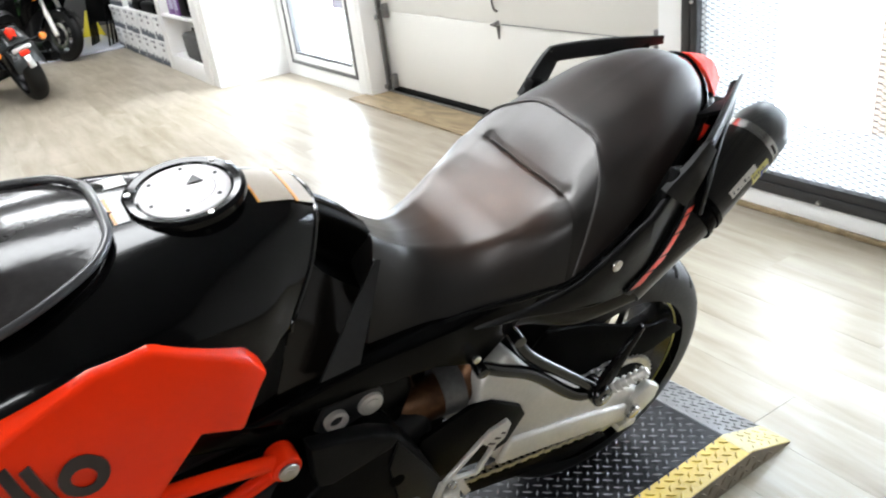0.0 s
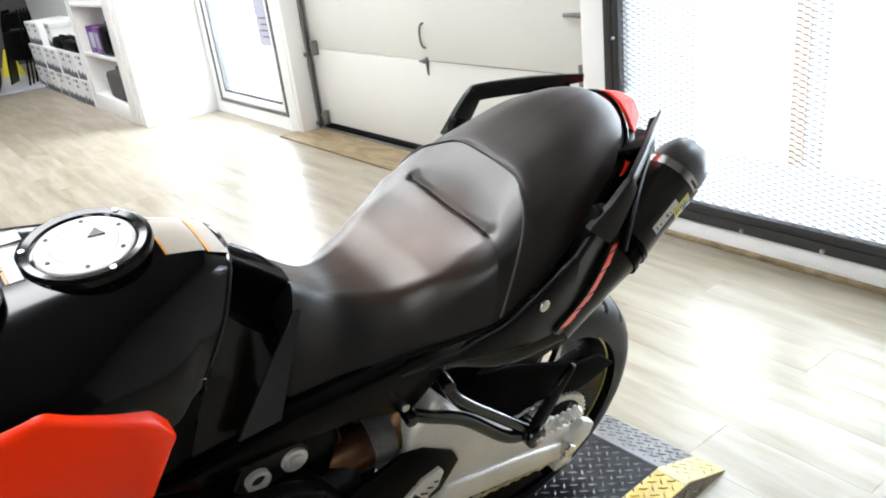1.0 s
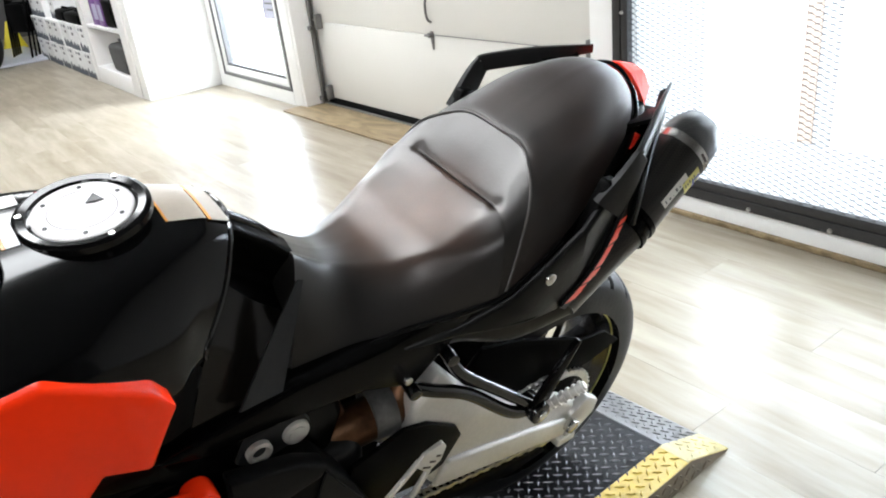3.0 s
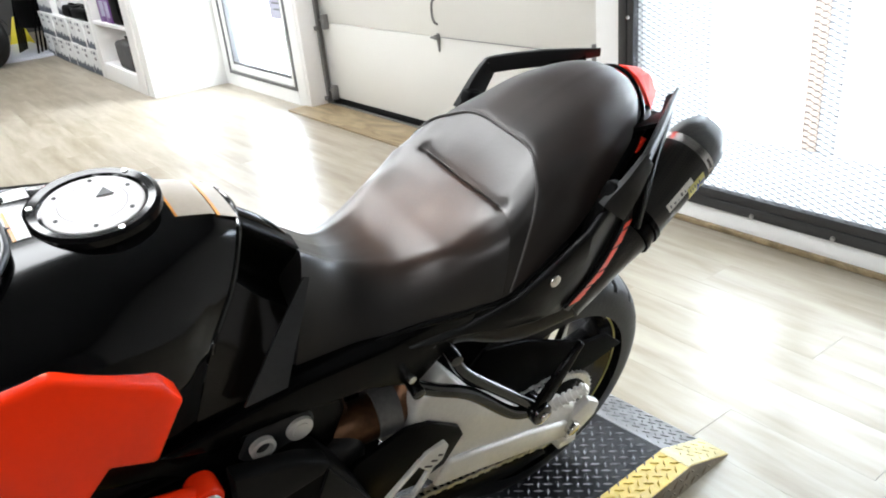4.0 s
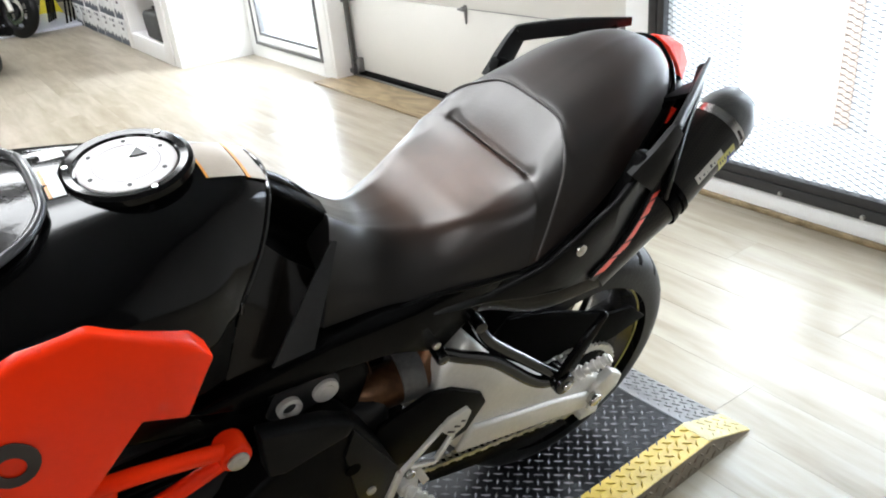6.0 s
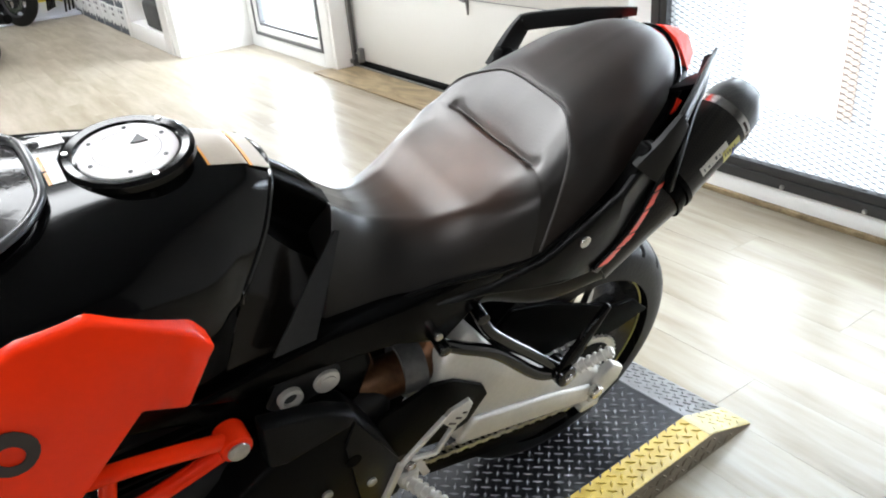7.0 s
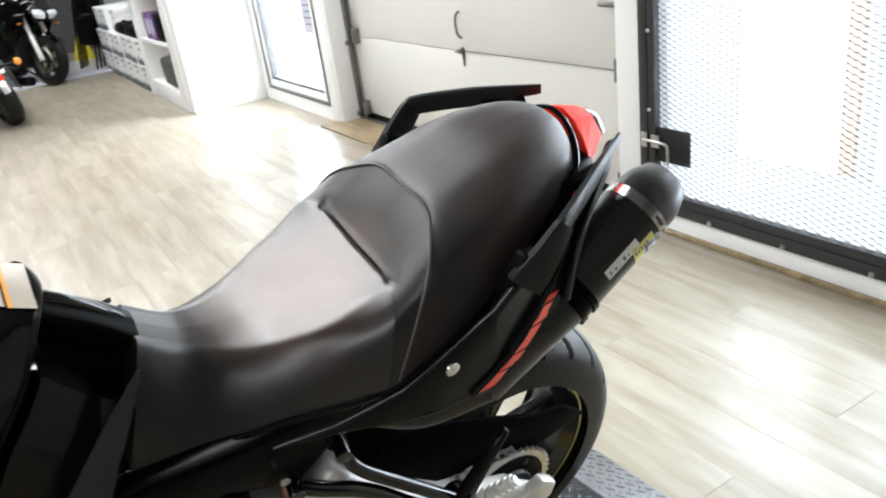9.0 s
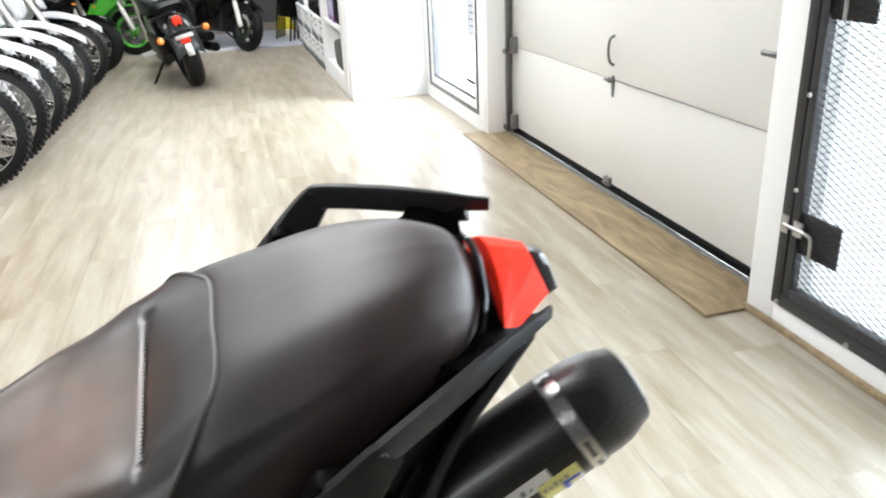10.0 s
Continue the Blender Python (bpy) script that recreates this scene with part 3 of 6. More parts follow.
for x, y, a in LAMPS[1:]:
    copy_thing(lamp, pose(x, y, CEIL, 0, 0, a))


# ---- tread-plate display stand under the motorcycle ----
STAND_H, SX0, SX1, SY0, SY1, TOE = 0.062, -1.1, 1.245, 0.886, 1.50, 1.40
stand = thing("display_stand", pose(TOE, SY0, 0, 0, 0, 2.6) @ pose(-TOE, -SY0, 0), "low diamond tread plate stand with yellow painted edges", "display stand")


def prism(poly, y0, y1):
    return plate(poly, y0, y1, 0.0015, 1)


part("deck", prism([(SX0, 0.0), (SX0, STAND_H), (SX1, STAND_H), (SX1, 0.0)], SY0 + 0.006, SY1), TREAD_STEEL, stand, "dark steel tread plate deck")
# plate and border are both paler on the slope than on the deck
part("ramp", prism([(SX1 + 0.001, 0.0), (SX1 + 0.001, STAND_H), (TOE, 0.003), (TOE, 0.0)], SY0 + 0.006, SY1), TREAD_PALE, stand, "pale steel sloping ramp")
part("side_skirt", prism([(SX0, 0.0), (SX0, STAND_H - 0.001), (SX1, STAND_H - 0.001), (TOE, 0.002), (TOE, 0.0)], SY0, SY0 + 0.0055), TREAD_SIDE, stand, "worn tread plate side")
YB = 0.082     # width of the painted border
part("painted_border", prism([(SX0, STAND_H), (SX0, STAND_H + 0.0012), (SX1, STAND_H + 0.0012), (TOE, 0.0044), (TOE, 0.003), (SX1, STAND_H)], SY0 + 0.0005, SY0 + YB), TREAD_YELLOW, stand, "yellow painted border")
part("pale_border_end", prism([(SX1 - 0.012, STAND_H + 0.0013), (SX1, STAND_H + 0.0013), (TOE, 0.0045), (TOE, 0.0052), (SX1, STAND_H + 0.0020), (SX1 - 0.012, STAND_H + 0.0020)], SY0 + 0.0008, SY0 + YB - 0.0004), TREAD_PALE_YELLOW, stand, "pale yellow border end")


def lozenges(cells, slope=None):
    """Raised tread bars, set in alternating directions."""
    vs, fs = [], []
    for x, y, z, turned in cells:
        q = 0.70711
        u, v = (q, q) if turned else (q, -q)
        sl = 0.0 if slope is None else slope
        i = len(vs)
        for s, t, dz in ((-0.0125, 0, 0), (0, -0.0034, 0), (0.0125, 0, 0), (0, 0.0034, 0), (-0.0075, 0, 0.0026), (0, -0.0016, 0.0026), (0.0075, 0, 0.0026), (0, 0.0016, 0.0026)):
            dx, dy = s * u - t * v, s * v + t * u
            vs.append((x + dx, y + dy, z + dz + sl * dx))
        fs += [(i + 4, i + 5, i + 6, i + 7)] + [(i + k, i + (k + 1) % 4, i + 4 + (k + 1) % 4, i + 4 + k) for k in range(4)]
    me = bpy.data.meshes.new("tread_bar")
    me.from_pydata(vs, [], fs)
    return me


PITCH = 0.0225
deck_cells, ramp_cells, deck_y, ramp_y, skirt_cells = [], [], [], [], []
for i in range(-140, 141):
    for j in range(-140, 141):
        x, y = SX0 + (i + j) * PITCH * 0.70711, SY0 + (i - j) * PITCH * 0.70711
        if not (SX0 + 0.02 < x < TOE and SY0 + 0.013 < y < SY1 - 0.012):
            continue
        on_deck, yellow = x < SX1 - 0.008, y < SY0 + YB - 0.008
        if SX1 - 0.008 <= x < SX1 + 0.012 or x > TOE - 0.012:
            continue
        z = STAND_H if on_deck else 0.003 + (STAND_H - 0.003) * (TOE - x) / (TOE - SX1)
        z += 0.0012 if yellow else 0.0
        (deck_y if yellow else deck_cells).append((x, y, z, (i + j) % 2)) if on_deck else (ramp_y if yellow else ramp_cells).append((x, y, z, (i + j) % 2))
SLOPE = -(STAND_H - 0.003) / (TOE - SX1)
for cells, m, sl in ((deck_cells, TREAD_BAR, None), (ramp_cells, TREAD_PALE, SLOPE), (deck_y, TREAD_YELLOW, None), (ramp_y, TREAD_PALE_YELLOW, SLOPE)):
    me = lozenges(cells, sl)
    me.materials.append(m)
    ob = tagged(new("tread_bar", me), kind="stuff")
    ob.parent = stand

# tread bars on the outer side
bars = []
for i in range(int((TOE - SX0) / PITCH)):
    for j in range(2):
        x, z = SX0 + (i + 0.5) * PITCH, 0.016 + 0.026 * j
        if x < SX1 + 0.02 or (j == 0 and x < TOE - 0.075):
            bars.append((x, -z, 0.0, (i + j) % 2))
me = lozenges(bars)
me.materials.append(TREAD_SIDE)
ob = tagged(new("tread_bar", me), kind="stuff")
ob.parent = stand
ob.matrix_local = pose(0, SY0, 0, 90, 0, 0) @ Matrix.Scale(-1, 4, (0, 1, 0))


# ---- the motorcycle on the stand ----
# Its own frame: x to the tail, y to its right, z up from the rear tyre's foot; it leans on its side stand.
AX = -0.086                                  # rear axle
bike = thing("motorcycle", pose(1.0113, 1.1893, 0.070, 16.0, 0, -0.3), "black and orange-red naked sport motorcycle leaning on its stand", "motorcycle")


def both(name, build, material, parent, label=""):
    """A part on the left side and its mirror on the right."""
    a = part(name, build(), material, parent, label)
    b = part(name, mirrored(build()), material, parent, label)
    return a, b


def tyre_bm(R, w, rim_r, n=360, grooves=True):
    """A road tyre with slanted rain grooves cut into its tread."""
    prof = []
    hw = w / 2
    for k in range(41):
        a = math.pi * (k / 40)
        s = -math.cos(a)
        y = hw * s * (1 - 0.06 * (1 - abs(s)) ** 2)
        rr = rim_r + (R - rim_r) * (math.sin(a) ** 0.62 if 0 < k < 40 else 0)
        prof.append((y, rr))
    rows = []
    for i in range(n):
        a = 2 * math.pi * i / n
        row = []
        for y, rr in prof:
            if grooves and rr > rim_r + (R - rim_r) * 0.62:
                u = abs(y) / hw
                ph = (a / (2 * math.pi) * 22 + (0.5 if y > 0 else 0) + u * 0.75) % 1.0
                if 0.12 < u < 0.86 and ph < 0.13:
                    rr -= 0.008
            row.append((rr * math.cos(a), y, rr * math.sin(a)))
        rows.append(row)
    rows.append(rows[0])
    return grid_bm(rows)


def spoke_rim(R, w, n, r_hub=0.05, sw=0.03):
    """A cast wheel: rim well, hub and straight spokes."""
    hw = w / 2
    bm = revolve([(-hw, R), (-hw, R - 0.014), (-hw * 0.7, R - 0.03), (hw * 0.7, R - 0.03), (hw, R - 0.014), (hw, R), (hw * 0.8, R - 0.004), (-hw * 0.8, R - 0.004), (-hw, R)], 64)
    hub = rod((0, -hw * 0.9, 0), (0, hw * 0.9, 0), r_hub, n=28, r=0.004)
    return joined(bm, hub)


def add_spokes(wheel_ob, R, n, material, r_hub=0.05, sw=0.03):
    """Cast spokes in pairs, one mesh shared by all of a wheel."""
    first = part("spoke", box((r_hub * 0.7, -0.014, -sw / 2), (R - 0.026, 0.014, sw / 2), 0.005), material, wheel_ob)
    for k in range(n):
        for off in (-7, 7):
            ob = first
            if k or off > 0:
                ob = new("spoke", first.data)
                ob.parent = wheel_ob
            ob.matrix_local = pose(0, 0, 0, 0, -360 * k / n + off, 0)


# rear wheel
wheel = part("rear_wheel", spoke_rim(0.222, 0.135, 5, 0.06, 0.026), RIM_BLACK, bike, "black cast rear wheel")
wheel.matrix_local = pose(AX, -0.012, 0.305)
add_spokes(wheel, 0.222, 5, RIM_BLACK, 0.06, 0.026)
part("rim_stripe", revolve([(-0.0680, 0.2165), (-0.0690, 0.2165), (-0.0690, 0.2125), (-0.0680, 0.2125), (-0.0680, 0.2165)], 64), DECAL_YELLOW, wheel, "thin yellow rim stripe")
part("tyre", tyre_bm(0.302, 0.178, 0.216), RUBBER, wheel, "grooved black road tyre")
part("brake_disc", joined(revolve([(0.075, 0.11), (0.075, 0.06), (0.080, 0.06), (0.080, 0.11), (0.075, 0.11)], 48)), STEEL, wheel, "steel brake disc")


def gear(R, teeth, y0, y1, hole):
    prof = []
    for k in range(teeth * 2):
        a = math.pi * k / teeth
        rr = R if k % 2 else R - 0.008
        prof.append((rr * math.cos(a), rr * math.sin(a)))
    bm = plate(prof, y0, y1, 0.0)
    return bm


part("sprocket", gear(0.100, 42, -0.116, -0.110, 0.05), ZINC, wheel, "steel rear sprocket")
part("sprocket_center", rod((0, -0.1178, 0), (0, -0.1105, 0), 0.082, n=40, r=0.001), DULL_BLACK, wheel, "black sprocket center")
part("sprocket_carrier", joined(rod((0, -0.128, 0), (0, -0.07, 0), 0.052, n=28, r=0.004), *[moved(rod((0.07, -0.121, 0), (0.07, -0.10, 0), 0.007, n=6), 0, 0, 0, 0, 60 * k, 0) for k in range(6)]), GUNMETAL, wheel, "dark sprocket carrier with nuts")

# swingarm, chain and hugger
ARM = [(-0.485, 0.47), (-0.475, 0.585), (-0.42, 0.632), (-0.335, 0.515), (-0.23, 0.420), (-0.10, 0.365), (-0.035, 0.310), (-0.045, 0.268), (-0.090, 0.258), (-0.237, 0.297), (-0.424, 0.350)]
arm = part("swingarm", joined(plate(ARM, -0.160, -0.105, 0.012, 3), mirrored(plate(ARM, -0.155, -0.105, 0.012, 3)), box((-0.50, -0.106, 0.44), (-0.40, 0.106, 0.58), 0.02, 3)), ALLOY, bike, "bare cast aluminium swingarm")
part("chain_adjuster", joined(plate([(-0.085, 0.322), (-0.040, 0.350), (-0.005, 0.322), (-0.012, 0.290), (-0.060, 0.252), (-0.09, 0.257)], -0.172, -0.150, 0.006), box((-0.100, -0.168, 0.226), (-0.05, -0.135, 0.248), 0.005)), ALLOY, arm, "alloy chain adjuster block")
part("axle_nut", joined(rod((AX, -0.185, 0.300), (AX, -0.168, 0.300), 0.017, n=6, r=0.002)), STEEL, arm, "steel axle nut")
part("arm_rib", plate([(-0.43, 0.356), (-0.40, 0.409), (-0.20, 0.352), (-0.09, 0.312), (-0.09, 0.264), (-0.237, 0.304)], -0.170, -0.156, 0.008, 3), ALLOY, arm)


def chain_bm(sides):
    """Roller chain round rear and front sprockets."""
    c0, r0, c1, r1 = Vector((AX, 0, 0.312)), 0.096, Vector((-0.60, 0, 0.36)), 0.040
    d = (c1 - c0).normalized()
    nrm = Vector((-d.z, 0, d.x))
    vs, fs = [], []
    for sgn in sides:
        p, q = c0 + nrm * (r0 * sgn), c1 + nrm * (r1 * sgn)
        if (p.z + q.z) / 2 < 0.30:
            p, q = Vector((AX, 0, 0.206)), Vector((-0.60, 0, 0.318))
        L = (q - p).length
        e, f = (q - p).normalized(), nrm
        for k in range(int(L / 0.0159)):
            for y in ((-0.133, -0.117) if k % 2 else (-0.131, -0.119)):
                o = p + e * ((k + 0.5) * 0.0159)
                i = len(vs)
                for dy in (-0.0012, 0.0012):
                    for s, t in ((-0.0095, 0), (-0.006, 0.006), (-0.0, 0.0042), (0.006, 0.006), (0.0095, 0), (0.006, -0.006), (0, -0.0042), (-0.006, -0.006)):
                        w = o + e * s + f * t
                        vs.append((w.x, y + dy, w.z))
                fs += [tuple(range(i, i + 8)), tuple(range(i + 15, i + 7, -1))] + [(i + a, i + (a + 1) % 8, i + 8 + (a + 1) % 8, i + 8 + a) for a in range(8)]
            o = p + e * (k * 0.0159)
            i = len(vs)
            for y in (-0.1335, -0.1165):
                for a in range(6):
                    w = o + e * (0.0035 * math.cos(a * 1.0472)) + f * (0.0035 * math.sin(a * 1.0472))
                    vs.append((w.x, y, w.z))
            fs += [(i + a, i + (a + 1) % 6, i + 6 + (a + 1) % 6, i + 6 + a) for a in range(6)] + [tuple(range(i, i + 6))]
    me = bpy.data.meshes.new("chain")
    me.from_pydata(vs, [], fs)
    me.materials.append(ZINC)
    return me


for run in (1, -1):
    chain = tagged(new("chain_run", chain_bm((run,))), "steel roller drive chain")
    chain.parent = bike
part("chain_guard", plate([(-0.56, 0.30), (-0.36, 0.252), (-0.10, 0.192), (-0.085, 0.165), (-0.18, 0.160), (-0.45, 0.235)], -0.128, -0.112, 0.003), DULL_BLACK, bike, "black chain guard")


def arch(R, a0, a1, w, t, n=28, cx=AX, cz=0.312, taper=1.0):
    rows = []
    for i in range(n + 1):
        a = radians(a0 + (a1 - a0) * i / n)
        ww = w * (1 - (1 - taper) * i / n)
        rows.append([(cx + (R - 0.03 * abs(s) ** 3) * math.cos(a), ww * s, cz + (R - 0.03 * abs(s) ** 3) * math.sin(a)) for s in [k / 6 - 1 for k in range(13)]])
    return grid_bm(rows, thick=t)


# hugger coloured as it looks shaded by the seat and tail
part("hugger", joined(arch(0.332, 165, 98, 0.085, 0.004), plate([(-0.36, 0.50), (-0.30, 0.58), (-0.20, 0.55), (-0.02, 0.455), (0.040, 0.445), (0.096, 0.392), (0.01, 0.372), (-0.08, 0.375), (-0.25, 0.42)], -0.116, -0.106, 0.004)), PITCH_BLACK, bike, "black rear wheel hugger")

# engine, frame and lower parts
part("engine_block", joined(box((-1.02, -0.15, 0.26), (-0.55, 0.15, 0.56), 0.03, 3), rod((-0.62, -0.165, 0.42), (-0.62, 0.15, 0.42), 0.09, n=32, r=0.01), rod((-0.82, -0.175, 0.40), (-0.82, 0.16, 0.40), 0.11, n=36, r=0.012)), GUNMETAL, bike, "dark engine casing")
head, head_r = both("cylinder", lambda: box((-0.97, -0.105, 0.50), (-0.72, -0.01, 0.64), 0.004), GUNMETAL, bike, "finned dark cylinder head")
for hd, s in ((head, 1), (head_r, -1)):
    for k in range(9):
        part("fin", box((-0.99, min(-0.12 * s, -0.01 * s), 0.50 + 0.016 * k), (-0.70, max(-0.12 * s, -0.01 * s), 0.505 + 0.016 * k), 0.002, 1), DULL_BLACK, hd)
both("frame_spar", lambda: joined(plate([(-1.18, 0.92), (-1.10, 0.74), (-0.86, 0.655), (-0.76, 0.58), (-0.66, 0.50), (-0.60, 0.56), (-0.58, 0.62), (-0.60, 0.70), (-0.80, 0.76), (-1.02, 0.86)], -0.128, -0.095, 0.012, 3)), FRAME_BLACK, bike, "black painted frame spar")
part("subframe_cover", plate([(-0.86, 0.715), (-0.66, 0.738), (-0.52, 0.734), (-0.44, 0.744), (-0.33, 0.752), (-0.38, 0.70), (-0.47, 0.625), (-0.56, 0.665), (-0.70, 0.685), (-0.80, 0.69)], -0.150, -0.105, 0.008, 3), FRAME_BLACK, bike, "black subframe side cover")
part("pivot_cap", joined(rod((-0.664, -0.142, 0.641), (-0.664, -0.09, 0.641), 0.0205, n=28, r=0.003), rod((-0.664, -0.1445, 0.641), (-0.664, -0.141, 0.641), 0.013, n=24, r=0.001)), ALLOY, bike, "round bare alloy pivot cap")
ring_cap = part("pivot_cap", moved(revolve([(0.0, 0.011), (-0.006, 0.0115), (-0.008, 0.014), (-0.006, 0.0185), (0.04, 0.0185), (0.04, 0.011)], 32), -0.721, -0.138, 0.640), ALLOY, bike, "hollow alloy pivot sleeve")
part("sleeve_bore", rod((-0.721, -0.138, 0.640), (-0.721, -0.10, 0.640), 0.0112, n=20), GUNMETAL, ring_cap)
part("pivot_plate", plate([(-0.755, 0.625), (-0.735, 0.668), (-0.65, 0.672), (-0.635, 0.64), (-0.66, 0.612), (-0.72, 0.605)], -0.136, -0.10, 0.008), GUNMETAL, bike, "dark pivot plate")
part("side_bolt", rod((-0.491, -0.165, 0.661), (-0.491, -0.150, 0.661), 0.007, n=12, r=0.001), STEEL, bike)
# heat-stained exhaust and shock behind the frame
part("exhaust_collector", joined(tube([(-0.74, -0.03, 0.46), (-0.64, -0.08, 0.52), (-0.55, -0.105, 0.545), (-0.48, -0.105, 0.55), (-0.42, -0.09, 0.60)], 0.036, n=20), tube([(-0.66, -0.06, 0.60), (-0.62, -0.09, 0.64), (-0.585, -0.095, 0.61), (-0.57, -0.09, 0.57)], 0.012, n=10)), BURNT, bike, "heat-stained exhaust pipe")
part("pipe_clamp", moved(revolve([(-0.02, 0.036), (-0.02, 0.043), (0.02, 0.043), (0.02, 0.036), (-0.02, 0.036)], 28), -0.505, -0.105, 0.549, 0, 0, 82), IRON, bike)
part("shock_absorber", joined(rod((-0.46, 0.0, 0.40), (-0.40, 0.0, 0.72), 0.022, n=16), tube([(-0.455 + 0.05 * k / 48 + 0.036 * math.cos(k * 0.9), 0.036 * math.sin(k * 0.9), 0.44 + 0.22 * k / 48) for k in range(49)], 0.006, n=6, step=1)), PAINT_RED, bike, "shock absorber spring")
part("lower_cover", joined(plate([(-0.90, 0.50), (-0.78, 0.585), (-0.679, 0.622), (-0.645, 0.610), (-0.60, 0.53), (-0.566, 0.445), (-0.56, 0.36), (-0.70, 0.30), (-0.90, 0.36)], -0.195, -0.13, 0.010, 3)), DULL_BLACK, bike, "black plastic sprocket cover")
cover_lip = part("cover_ridge", fine_plate([(-0.782, 0.668), (-0.684, 0.6385), (-0.646, 0.617), (-0.660, 0.603), (-0.7596, 0.592), (-0.782, 0.598)], -0.190, -0.160, 0.005, lambda x, z: -0.25 * max(0.0, 0.645 - z), 6), SATIN_BLACK, bike, "satin black upper edge of the sprocket cover")
part("cover_facet", plate([(-0.652, 0.610), (-0.574, 0.466), (-0.590, 0.372), (-0.640, 0.40), (-0.668, 0.560)], -0.2005, -0.1945, 0.003), SATIN_BLACK, cover_lip, "satin black facet of the cover")
# black disc on the face paints the depth of a hole
part("cover_hole", rod((-0.655, -0.2012, 0.520), (-0.655, -0.1990, 0.520), 0.0125, n=20), PITCH_BLACK, cover_lip, "dark disc in place of a hole in the cover")
for x, z in ((-0.624, 0.4435), (-0.700, 0.47)):
    part("bolt", joined(rod((x, -0.2045, z), (x, -0.199, z), 0.0085, n=18, r=0.001), rod((x, -0.2053, z), (x, -0.204, z), 0.0042, n=6)), ZINC, cover_lip)
part("shin_guard", plate([(-0.62, 0.47), (-0.59, 0.535), (-0.495, 0.556), (-0.452, 0.543), (-0.388, 0.493), (-0.376, 0.465), (-0.412, 0.410), (-0.47, 0.395), (-0.58, 0.42)], -0.168, -0.158, 0.0025, 2), DULL_BLACK, bike, "black plastic arm guard")
# passenger foot rest
bracket = part("footrest_bracket", joined(
    tube([(-0.405, -0.15, 0.650), (-0.385, -0.165, 0.615), (-0.31, -0.185, 0.545), (-0.245, -0.20, 0.485)], 0.0105, n=12),
    tube([(-0.475, -0.15, 0.625), (-0.445, -0.16, 0.610), (-0.38, -0.175, 0.575), (-0.30, -0.195, 0.50), (-0.245, -0.20, 0.475)], 0.0115, n=12),
    rod((-0.242, -0.175, 0.478), (-0.242, -0.222, 0.478), 0.022, n=20, r=0.004),
    rod((-0.408, -0.166, 0.655), (-0.402, -0.13, 0.655), 0.0115, n=14, r=0.003), rod((-0.478, -0.168, 0.624), (-0.474, -0.13, 0.628), 0.0115, n=14, r=0.003)), TUBE_BLACK, bike, "black tubular passenger footrest hanger")
part("bolt", rod((-0.242, -0.226, 0.478), (-0.242, -0.221, 0.478), 0.009, n=14, r=0.001), STEEL, bracket)
part("footpeg_carrier", plate([(-0.262, 0.49), (-0.222, 0.500), (-0.168, 0.610), (-0.176, 0.617), (-0.205, 0.585), (-0.25, 0.525)], -0.216, -0.204, 0.004), FRAME_BLACK, bracket)
peg = part("passenger_footpeg", rod((-0.225, -0.213, 0.482), (-0.172, -0.245, 0.533), 0.0085, n=16, r=0.003), ALLOY, bracket, "ribbed bare alloy footpeg")
for k in range(6):
    f = 0.12 + 0.15 * k
    part("rib", rod((-0.225 + 0.053 * f, -0.213 - 0.032 * f, 0.482 + 0.051 * f), (-0.225 + 0.053 * (f + 0.06), -0.213 - 0.032 * (f + 0.06), 0.482 + 0.051 * (f + 0.06)), 0.0115, n=14), ALLOY, bracket)
# rider's heel guard and foot rest
def bar(a, b, w, y0=-0.208, y1=-0.200):
    """A flat bar between two points of the side view."""
    a, b = np.array(a), np.array(b)
    n = np.array((a[1] - b[1], b[0] - a[0])) / np.linalg.norm(b - a) * w
    return plate([tuple(a + n), tuple(a - n), tuple(b - n), tuple(b + n)], y0, y1, 0.0015)


guard = part("heel_guard", joined(
    plate([(-0.5031, 0.5137), (-0.4866, 0.5312), (-0.4506, 0.5379), (-0.443, 0.5246), (-0.453, 0.4946), (-0.478, 0.482), (-0.492, 0.499)], -0.208, -0.200, 0.002),
    bar((-0.5700, 0.4540), (-0.494, 0.520), 0.0042), bar((-0.474, 0.486), (-0.506, 0.434), 0.0042), bar((-0.5560, 0.4530), (-0.504, 0.4345), 0.0042),
    bar((-0.5720, 0.4560), (-0.602, 0.372), 0.0065), bar((-0.5420, 0.4420), (-0.522, 0.392), 0.0070)), ALLOY, bike, "slotted bare alloy heel guard")
# solid dark bars give the guard's open slots their shade
for k in range(3):
    part("slot", bar((-0.489 + 0.013 * k, 0.5035 + 0.0055 * k), (-0.474 + 0.010 * k, 0.494 + 0.0075 * k), 0.0021, -0.2088, -0.2078), DECAL_DARK, guard, "dark bar in place of an open slot")
part("bolt", rod((-0.558, -0.214, 0.446), (-0.558, -0.206, 0.446), 0.0085, n=12, r=0.001), STEEL, guard)
rpeg = part("rider_footpeg", joined(rod((-0.565, -0.20, 0.405), (-0.535, -0.29, 0.415), 0.010, n=14, r=0.003), box((-0.575, -0.213, 0.392), (-0.54, -0.195, 0.425), 0.006)), ALLOY, bike, "ribbed bare alloy rider footpeg")
for k in range(6):
    part("rib", rod((-0.560 + 0.004 * k, -0.212 - 0.012 * k, 0.406 + 0.0013 * k), (-0.5585 + 0.004 * k, -0.2165 - 0.012 * k, 0.4065 + 0.0013 * k), 0.0135, n=12), ALLOY, rpeg)
